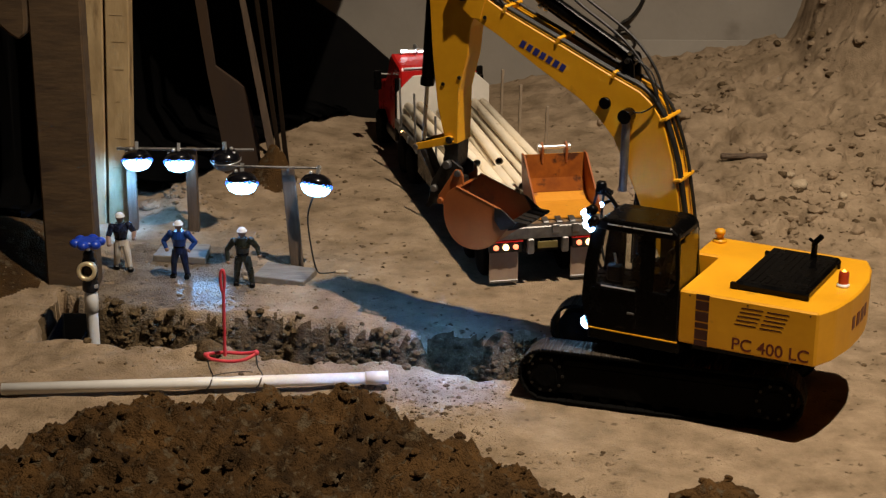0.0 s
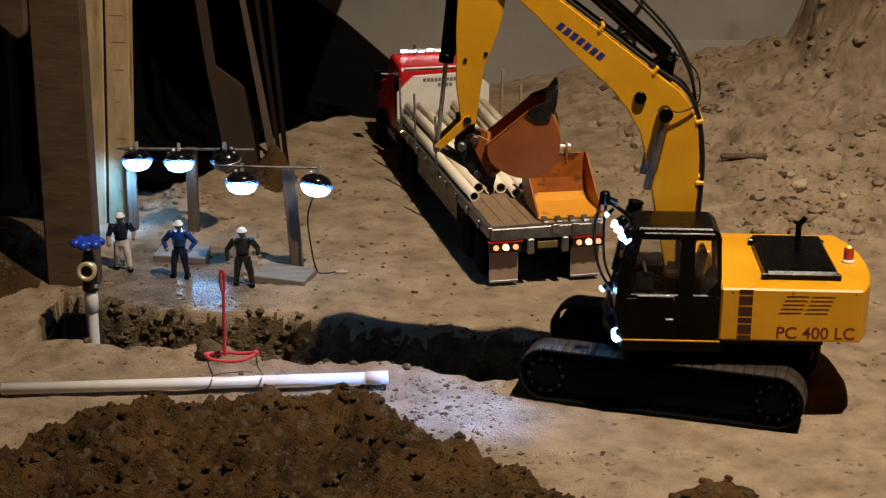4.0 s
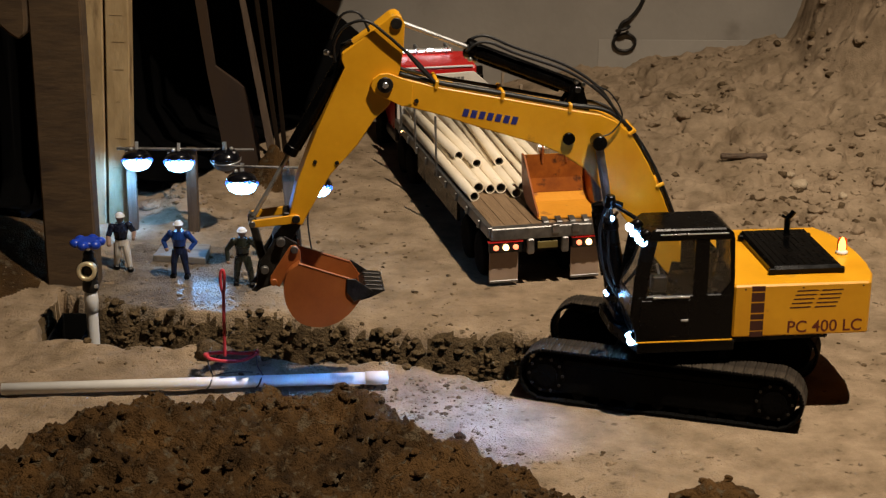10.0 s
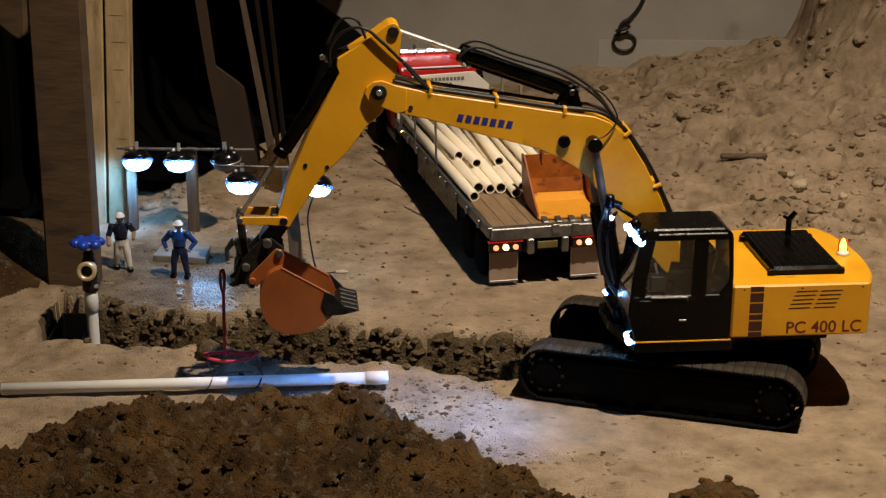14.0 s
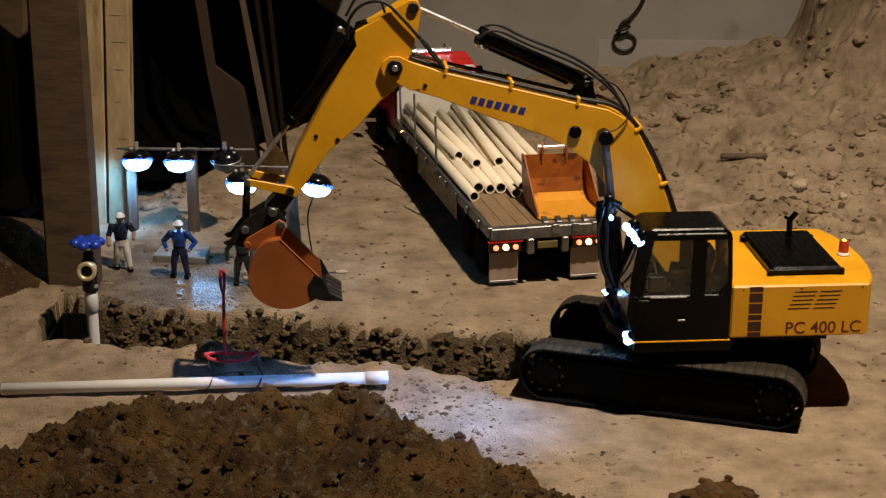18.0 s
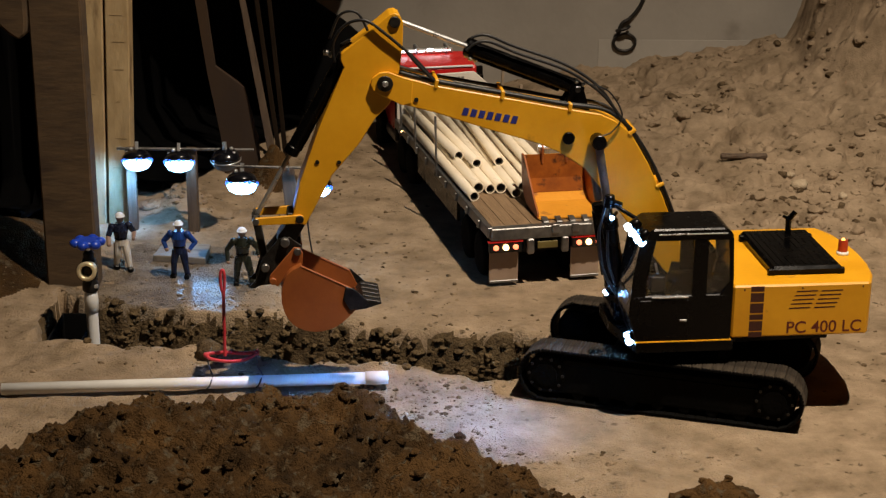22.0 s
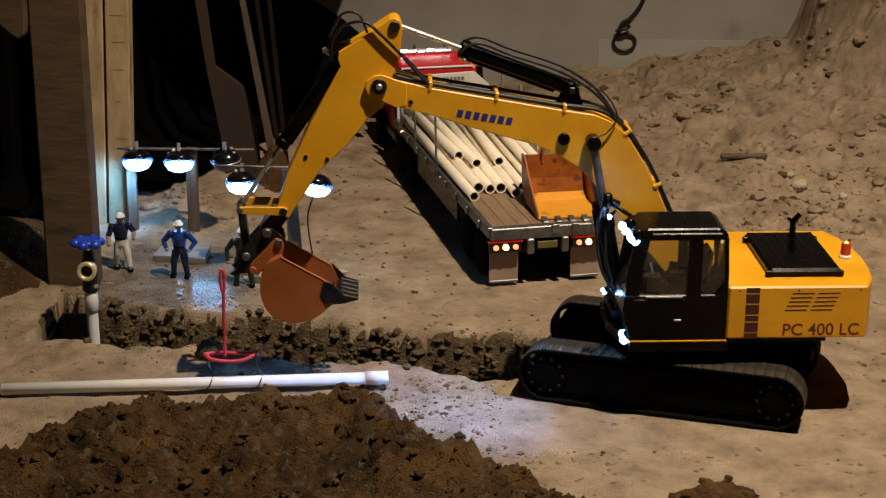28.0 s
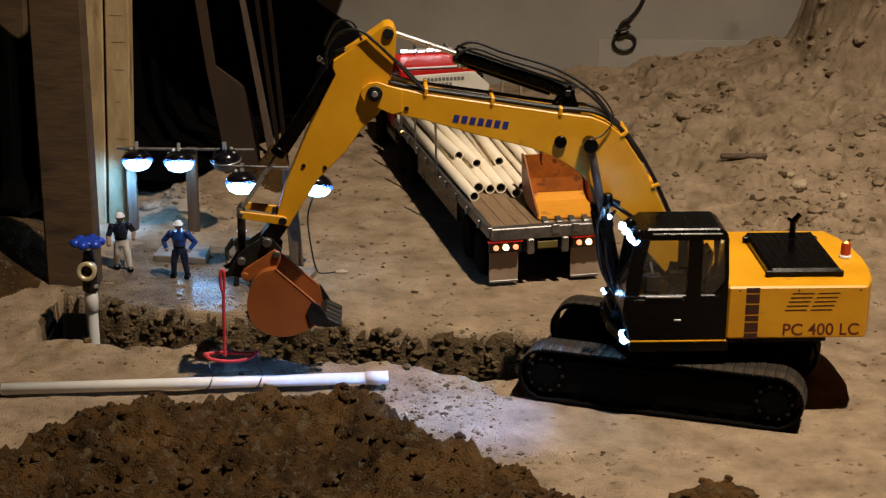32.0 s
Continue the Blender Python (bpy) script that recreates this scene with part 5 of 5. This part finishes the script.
for x, z in ((-0.8585, 0.140), (-0.7850, 0.138)):
    work_lamp((x, 0.662, z), (0.05, -0.34, -0.94), True)
work_lamp((-0.703, 0.662, 0.142), (0.05, 0.10, -0.95), False)
work_lamp((-0.6515, 0.462, 0.158), (0.0, -0.34, -0.94), True)
work_lamp((-0.5300, 0.462, 0.155), (-0.15, -0.34, -0.94), True)
for x, y, z, tx, ty, tz, power, angle in ((-0.8585, 0.645, 0.112, -0.915, 0.690, 0.05, 1.3, 130), (-0.785, 0.652, 0.110, -0.74, 0.38, 0.0, 0.8, 62), (-0.785, 0.648, 0.110, -0.706, 0.335, 0.0, 23.0, 20),
                                          (-0.6515, 0.452, 0.130, -0.70, 0.33, 0.0, 0.6, 60), (-0.53, 0.452, 0.127, -0.60, 0.34, 0.0, 0.14, 60)):
    lamp("floodlight_beam", "SPOT", look((x, y, z), (tx, ty, tz)), power * 1.5, COOL, 0.012, angle, 0.9)

gantry = thing("lamp_gantry", "low wooden lamp gantry with a metal cross bar", "lamp stand")
part("cross_bar", rod((-0.895, 0.672, 0.157), (-0.655, 0.672, 0.156), 0.0028, seg=10), STEEL, gantry, "thin metal cross bar")
part("post", box(-0.882, -0.866, 0.674, 0.690, float(height(-0.874, 0.68)) - 0.01, 0.156, 0.001), STAKE, gantry, "dark wooden post")
part("post", box(-0.776, -0.757, 0.674, 0.690, float(height(-0.766, 0.68)) - 0.01, 0.156, 0.001), STAKE, gantry, "brown wooden post")
mast = thing("lamp_mast", "brown wooden stake carrying two floodlights on a bar", "lamp stand")
ms = part("stake", box(-0.0105, 0.0105, -0.006, 0.006, -0.006, 0.168, 0.001), STAKE, mast, "rough brown wooden stake")
ms.matrix_basis = Matrix.Translation((-0.5665, 0.486, 0.008)) @ Matrix.Rotation(radians(-4.0), 4, "Y")
part("cross_bar", rod((-0.675, 0.468, 0.184), (-0.522, 0.472, 0.180), 0.0022, seg=10), STEEL, mast)
part("strut", rod((-0.577, 0.480, 0.172), (-0.577, 0.470, 0.183), 0.0022, seg=8), STEEL, mast)
part("cable", tube([(-0.535, 0.470, 0.135), (-0.545, 0.462, 0.10), (-0.540, 0.455, 0.05), (-0.531, 0.448, 0.012), (-0.520, 0.448, 0.006), (-0.50, 0.455, 0.006)], 0.0014, 6), RUBBER, mast, "thin dark cable")

for pts_, lab in (([(-0.813, 0.515), (-0.722, 0.500), (-0.722, 0.574), (-0.805, 0.590)], "grey weathered board lying on the soil by the toy figure"), ([(-0.634, 0.420), (-0.548, 0.392), (-0.531, 0.458), (-0.617, 0.492)], "grey weathered board under the lamp stake")):
    z0 = max(float(height(x, y)) for x, y in pts_) - 0.004
    tagged(part("board", slab(pts_, z0, z0 + 0.012, 0.0012), BOARD), lab, "board")

# ---- toy figures ----
def figure(at, turn, shirt, legs, label, arms, feet, sleeve=1):
    """A plain toy worker, one mesh: legs, body, arms, head and cap. arms: elbow and fist of each; feet: where each stands."""
    slots = [legs, shirt, SKIN, HAT, BLACK]
    b = bmesh.new()

    def put(piece, slot):
        for f in piece.faces:
            f.material_index = slot
        merged(b, piece)
    for s, (fx, fy), (elbow, fist) in zip((-1, 1), feet, arms):
        knee_at = (fx * 0.72 + s * 0.0012, fy * 0.45 - 0.003, 0.028)
        put(rod((fx, fy, 0.007), knee_at, 0.0044, 0.0056, 12), 0)
        put(rod(knee_at, (s * 0.0056, 0, 0.049), 0.0058, 0.0072, 12), 0)
        put(ball(knee_at, 0.0057, sub=1), 0)
        put(box(fx - 0.0046, fx + 0.0046, fy - 0.0100, fy + 0.0055, 0, 0.0085, 0.002), 4)
        put(ball((s * 0.0140, 0, 0.0765), 0.0064, sub=2), 1)
        put(rod((s * 0.0142, 0, 0.0765), elbow, 0.0056, 0.0044, 10), 1)
        put(ball(elbow, 0.0044, sub=1), 1)
        put(rod(elbow, fist, 0.0040, 0.0032, 10), sleeve)
        put(ball(fist, 0.0040, sub=1), 2)
    put(rod((0, 0, 0.044), (0, 0, 0.058), 0.0100, 0.0098, 14), 0)
    put(rod((0, 0, 0.0545), (0, 0, 0.0575), 0.0106, 0.0106, 14), 4)
    put(rod((0, 0, 0.056), (0, 0, 0.070), 0.0098, 0.0132, 14), 1)
    put(rod((0, 0, 0.070), (0, 0, 0.082), 0.0132, 0.0085, 14), 1)
    put(rod((0, 0, 0.080), (0, 0, 0.087), 0.0038, seg=10), 2)
    put(ball((0, -0.0005, 0.0905), 0.0068, 1.15), 2)
    put(ball((0, 0.0002, 0.0945), 0.0074, 0.74), 3)
    put(rod((0, -0.0012, 0.0930), (0, -0.0012, 0.0942), 0.0086, seg=16), 3)
    ob = part("toy_figure", b, slots)
    x, y = at
    ob.matrix_basis = Matrix.Translation((x, y, float(height(x, y)) - 0.001)) @ Matrix.Rotation(radians(turn), 4, "Z")
    return tagged(ob, label, "toy figure", "toy figures by the trench")


figure((-0.8565, 0.470), 22, VEST, CLOTH, "small toy worker with dark vest and pale trousers, striding",
       (((-0.0215, -0.003, 0.062), (-0.0230, -0.012, 0.050)), ((0.0225, 0.001, 0.064), (0.0185, -0.013, 0.056))), ((-0.0085, 0.008), (0.0100, -0.012)), sleeve=2)
figure((-0.7545, 0.436), -6, SHIRT, NAVY, "small toy worker in blue shirt with white cap",
       (((-0.0265, 0.001, 0.063), (-0.0185, -0.010, 0.052)), ((0.0265, 0.001, 0.063), (0.0185, -0.010, 0.052))), ((-0.0115, 0.001), (0.0115, 0.001)))
figure((-0.6470, 0.402), 8, KHAKI, KHAKI, "small toy worker in dark green with white cap",
       (((-0.0250, 0.002, 0.062), (-0.0240, -0.008, 0.044)), ((0.0240, 0.002, 0.064), (0.0270, -0.009, 0.052))), ((-0.0115, 0.003), (0.0140, -0.006)))

# ---- pipe laid on the ground with its lifting sling ----
pa, pb = Vector((-0.9265, -0.058, 0.0130)), Vector((-0.4015, -0.014, 0.0150))
long_pipe = part("water_pipe", pipe_mesh((pb - pa).length, 0.0083, 0.0016, 24), [PVC, PIPE_IN])
long_pipe.matrix_basis = Matrix.Translation(pa) @ (pb - pa).to_track_quat("Z", "Y").to_matrix().to_4x4()
tagged(long_pipe, "long white plastic pipe with a coupling lying on the soil", "pipe")
cp = part("coupling", pipe_mesh(0.032, 0.0094, 0.0020, 24), [PVC, PIPE_IN], long_pipe, "white pipe coupling")
cp.matrix_basis = Matrix.Translation((0, 0, (pb - pa).length - 0.028))
sling = thing("lifting_sling", "red wire lifting sling tied to the white pipe", "sling")
GX, GY, GZ = -0.6225, -0.028, 0.052
part("shank", rod((GX, GY, GZ), (GX + 0.0012, GY, GZ + 0.098), 0.0024, seg=10), PINK, sling)
part("eye", tube([(GX + 0.001, GY, GZ + 0.092), (GX - 0.0016, GY, GZ + 0.100), (GX - 0.0022, GY, GZ + 0.118), (GX + 0.001, GY, GZ + 0.126), (GX + 0.0032, GY, GZ + 0.118), (GX + 0.0026, GY, GZ + 0.100), (GX + 0.001, GY, GZ + 0.092)], 0.0021, 8), PINK, sling)
part("spreader_bar", tube([(GX - 0.026, GY, GZ + 0.001), (GX - 0.022, GY + 0.008, GZ), (GX, GY + 0.010, GZ + 0.001), (GX + 0.024, GY + 0.009, GZ), (GX + 0.043, GY + 0.004, GZ + 0.004)], 0.0026, 8), PINK, sling, "bent red spreader bar")
part("spreader_bar", tube([(GX - 0.026, GY, GZ + 0.001), (GX - 0.018, GY - 0.005, GZ - 0.003), (GX + 0.006, GY - 0.008, GZ - 0.005), (GX + 0.028, GY - 0.006, GZ - 0.003), (GX + 0.043, GY + 0.002, GZ + 0.003)], 0.0025, 8), PINK, sling)
part("end_knob", ball((GX + 0.043, GY + 0.003, GZ + 0.0035), 0.0044), PINK, sling)
part("end_knob", ball((GX - 0.026, GY, GZ + 0.001), 0.0042), PINK, sling)
for x0, x1, dz in ((GX - 0.024, -0.640, 0.0), (GX + 0.043, -0.572, 0.003)):
    f = (x1 - pa.x) / (pb.x - pa.x)
    c = pa.lerp(pb, f)
    part("tie", tube([(x0, GY, GZ + dz), (x0 * 0.4 + x1 * 0.6 - 0.003, GY + 0.002, 0.036), (x1, c.y + 0.003, c.z + 0.0093), (x1 - 0.001, c.y - 0.0072, c.z + 0.005), (x1 - 0.004, c.y - 0.0096, c.z - 0.002), (x1 - 0.008, c.y - 0.0088, c.z - 0.006)], 0.0011, 6), TWINE, sling, "dark tie wire")
part("tie", tube([(-0.640, -0.031, 0.0235), (-0.622, -0.028, 0.0262), (-0.600, -0.026, 0.0275), (-0.585, -0.024, 0.0262)], 0.0008, 6), TWINE, sling)

# ---- standpipe with valve ----
SX, SY = -0.8585, 0.228
stand = thing("standpipe", "white plastic standpipe with brass tap and blue handwheel", "standpipe", pose(SX, SY, 0))
part("riser", rod((0, 0, -0.108), (0, 0, 0.052), 0.0090, seg=24), PVC, stand, "white plastic riser")
part("collar", lathe([(0.0094, 0.020), (0.0106, 0.021), (0.0106, 0.043), (0.0098, 0.050), (0.0080, 0.057)]), PVC, stand)
part("valve_body", lathe([(0.009, 0.052), (0.0125, 0.056), (0.0125, 0.066), (0.010, 0.070), (0.0125, 0.078), (0.0135, 0.092), (0.010, 0.104), (0.0075, 0.108), (0.0085, 0.114), (0.005, 0.118)]), IRON, stand, "dark cast valve body")
sp = part("spout", tube([(0.0118 * math.cos(a), 0.0118 * math.sin(a), 0.018) for a in [k * math.pi / 10 for k in range(21)]], 0.0034, 10, pipe_mesh(0.018, 0.0128, 0.003, 22)), BRASS, stand, "bright brass outlet ring")
sp.matrix_basis = Matrix.Translation((0.001, -0.008, 0.091)) @ Matrix.Rotation(radians(83), 4, "X")
part("stem", rod((0, 0, 0.112), (0, 0, 0.132), 0.0032, seg=10), CHROME, stand)
wheel_bm = bmesh.new()
for k in range(6):
    a = 2 * math.pi * k / 6 + 0.3
    ball((0.0185 * math.cos(a), 0.0185 * math.sin(a), 0.131), 0.0088, 0.8, wheel_bm)
rod((0, 0, 0.1265), (0, 0, 0.1355), 0.0185, seg=24, bm=wheel_bm, bev=0.002)
part("handwheel", wheel_bm, BLUE, stand, "blue lobed handwheel")
part("pipe_clip", box(0.006, 0.013, -0.010, -0.004, 0.060, 0.066, 0.001), CHROME, stand)

# Black lining added to put the pit's darkness into its colour.
drain = thing("pit_lining", "added black lining that gives the pit its shade", "drain box", pose(-0.8985, 0.250, 0))
for x0, x1, y0, y1 in ((-0.029, 0.026, 0.072, 0.075), (-0.029, 0.026, -0.078, -0.075), (-0.029, -0.026, -0.075, 0.072), (0.023, 0.026, -0.075, 0.072)):
    part("box_side", box(x0, x1, y0, y1, -0.125, -0.020, 0.0008), SHADE_BLACK, drain)
part("box_bottom", box(-0.026, 0.023, -0.075, 0.072, -0.128, -0.124), SHADE_BLACK, drain)

# ---- timber post, boards and the dark corner ----
post = thing("timber_post", "rough-sawn timber post of two planks standing in the soil", "post")
part("main_timber", box(-0.963, -0.881, 0.385, 0.427, -0.05, 0.98, 0.003), TIMBER, post, "dark rough-sawn timber")
lean = Matrix.Translation((0, 0.70, 0.13)) @ Matrix.Rotation(radians(2.1), 4, "Y")
for x0, x1 in ((-0.975, -0.9215), (-0.9175, -0.8760)):
    plank = part("facing_plank", box(x0, x1, 0, 0.040, -0.16, 0.85, 0.002), PALE, post, "pale planed plank")
    plank.matrix_basis = lean
    for k in range(7):
        z = -0.04 + 0.055 * k + random.uniform(-0.012, 0.012)
        a = x0 + 0.008 + random.uniform(0, 0.012)
        part("saw_mark", box(a, a + random.uniform(0.008, 0.022), -0.0006, 0.0006, z, z + 0.0007), SAWN, plank)
part("brace", prism([(-1.20, 0.445), (-1.01, 0.436), (-0.993, 0.420), (-0.977, 0.409), (-0.966, 0.418), (-0.9635, 0.440), (-0.9635, 0.98), (-1.20, 0.98)], 0.372, 0.412, 0.004), TIMBER, post, "rough broken brace timber")
# Unseen slab added above the back corner to keep the lamp off it.
bench = thing("shade_slab", "added slab out of view that shades the back corner", "bench")
part("slab_top", box(-2.3, -0.42, 0.95, 1.78, 0.60, 0.64, 0.004), PLY, bench)
for x, y in ((-2.2, 1.1), (-2.2, 1.7), (-1.25, 1.7)):
    part("leg", box(x - 0.04, x + 0.04, y - 0.04, y + 0.04, -0.1, 0.60, 0.003), TIMBER, bench)


def tarpaulin(line, label, out_x, out_y):
    """A hanging black sheet standing in for shade along a line of x, y, with a skirt that lies on the soil towards the
    viewer.
    """
    b = bmesh.new()
    cols, n = [], 70
    for k in range(n):
        f = k / (n - 1) * (len(line) - 1)
        i = min(int(f), len(line) - 2)
        x = line[i][0] + (line[i + 1][0] - line[i][0]) * (f - i)
        y = line[i][1] + (line[i + 1][1] - line[i][1]) * (f - i)
        col = []
        for out, z in ((0.22, None), (0.14, None), (0.05, None), (0.0, 0.06), (0.0, 0.2), (0.0, 0.4), (0.0, 0.62)):
            px, py = x + out_x * out, y + out_y * out
            wob = 0.014 * math.sin(k * 0.9) + 0.010 * math.sin(k * 2.3 + (z or 0) * 7)
            pz = float(height(px, py)) + 0.012 + 0.006 * math.sin(k * 1.7) if z is None else z + float(height(x, y))
            col.append(b.verts.new((px + wob * 0.5, py + wob, pz)))
        cols.append(col)
    for p, q in zip(cols, cols[1:]):
        for k in range(len(p) - 1):
            b.faces.new((p[k], q[k], q[k + 1], p[k + 1])).smooth = True
    bmesh.ops.solidify(b, geom=list(b.faces), thickness=0.002)
    return tagged(part("dark_void_sheet", b, SHADE_BLACK), label, "tarpaulin")


# Two black sheets added where the corner is only dark.
tarpaulin([(-1.06, 0.98), (-0.85, 1.38), (-0.62, 1.75)], "added black sheet standing in for the shade of the back corner", 0.87, -0.5)
tarpaulin([(-1.75, 0.90), (-1.30, 0.84), (-0.995, 0.84)], "added black sheet standing in for the darkness beside the post", 0.0, -0.8)
tagged(part("plywood_offcut", prism([(-0.825, 0.52), (-0.800, 0.52), (-0.780, 0.355), (-0.766, 0.226), (-0.711, 0.185), (-0.687, 0.082), (-0.682, -0.02), (-0.752, -0.03), (-0.761, 0.087), (-0.783, 0.212), (-0.801, 0.355)], 1.03, 1.042, 0.001), PLY), "dark plywood offcut leaning under the shade slab", "board")
tagged(part("batten", prism([(-0.740, 0.54), (-0.731, 0.54), (-0.651, 0.064), (-0.640, -0.01), (-0.654, -0.01), (-0.666, 0.064)], 1.00, 1.010, 0.001), STAKE), "pale timber batten leaning under the shade slab", "batten")
tagged(part("leaning_board", prism([(-0.80, 0.56), (-0.66, 0.58), (-0.604, 0.272), (-0.545, 0.232), (-0.438, 0.138), (-0.44, 0.0), (-0.60, -0.05), (-0.70, -0.06)], 1.480, 1.492, 0.001), SHADE_BLACK), "near-black board leaning against the wall", "board")
for poly, y in (([(-0.716, 0.57), (-0.708, 0.57), (-0.647, 0.054), (-0.638, -0.02), (-0.648, -0.02), (-0.656, 0.054)], 1.06), ([(-0.687, 0.57), (-0.679, 0.57), (-0.637, 0.051), (-0.630, -0.02), (-0.640, -0.02), (-0.646, 0.051)], 1.09)):
    tagged(part("batten", prism(poly, y, y + 0.010, 0.001), VERY_DARK_WOOD), "dark thin batten leaning under the shade slab", "batten")

# ---- back wall fittings and debris ----
# Panel painted paler to stand in for light low on the wall.
tagged(part("wall_panel", box(0.047, 0.42, 1.7980, 1.7998, 0.0, 0.126, 0.0005), PATCH), "plaster panel on the back wall, painted paler for light falling low", "panel")
hook = thing("wall_cable", "dark cable ending in a ring on the wall", "cable")
ring_pts = [(0.108 + 0.026 * math.cos(a), 1.792, 0.121 + 0.021 * math.sin(a)) for a in [k * math.pi / 7 for k in range(15)]]
part("ring", tube(ring_pts, 0.0038, 8), IRON, hook, "dark iron ring")
part("cable", tube([(0.092, 1.791, 0.136), (0.10, 1.790, 0.166), (0.122, 1.791, 0.182), (0.148, 1.792, 0.222), (0.165, 1.793, 0.30), (0.17, 1.793, 0.45)], 0.0046, 8), IRON, hook)
part("staple", tube([(0.088, 1.787, 0.150), (0.096, 1.774, 0.154), (0.110, 1.774, 0.158), (0.118, 1.787, 0.160)], 0.004, 8), IRON, hook)


def debris(name, x, y, size, material, label, turn, round_=False):
    sx, sy, sz = size
    if round_:
        b = ball((0, 0, 0), 1.0, 1.0, sub=2)
        for v in b.verts:
            v.co *= 1 + random.uniform(-0.22, 0.22)
            v.co = (v.co.x * sx, v.co.y * sy, v.co.z * sz)
    else:
        b = rod((-sx, 0, 0), (sx, 0, 0), sy, sy * 0.8, 9, bev=sy * 0.15)
        bmesh.ops.subdivide_edges(b, edges=[e for e in b.edges if abs(e.verts[0].co.x - e.verts[1].co.x) > sx], cuts=6)
        for v in b.verts:
            v.co += Vector((random.uniform(-1, 1), random.uniform(-1, 1), random.uniform(-1, 1))) * sy * 0.16
    ob = part(name, b, material)
    ob.matrix_basis = Matrix.Translation((x, y, float(height(x, y)) + sz * 0.6)) @ Matrix.Rotation(radians(turn), 4, "Z") @ Matrix.Rotation(radians(random.uniform(-8, 8)), 4, "X")
    return tagged(ob, label, name.split("_")[-1])


debris("stick", 0.277, 1.065, (0.046, 0.0065, 0.011), STAKE, "short dark stick half buried in the bank", 3)
debris("stone", 0.357, 0.905, (0.019, 0.013, 0.011), STONE, "pale angular stone on the bank", 10, True)
debris("stone", 0.352, 0.97, (0.009, 0.008, 0.007), STONE, "pale angular stone on the bank", 70, True)
debris("stone", 0.43, 0.86, (0.009, 0.008, 0.008), STONE, "pale angular stone on the bank", 20, True)
# Pale flake added for the bright glints on the ground here.
debris("stone", -0.49, 0.463, (0.012, 0.005, 0.004), STONE, "pale flake standing in for a bright glint on the soil", 5, True)
debris("soil_clod", -0.6620, 0.088, (0.021, 0.015, 0.016), CLOD, "brown clod of soil at the trench edge", 8, True)

motions()
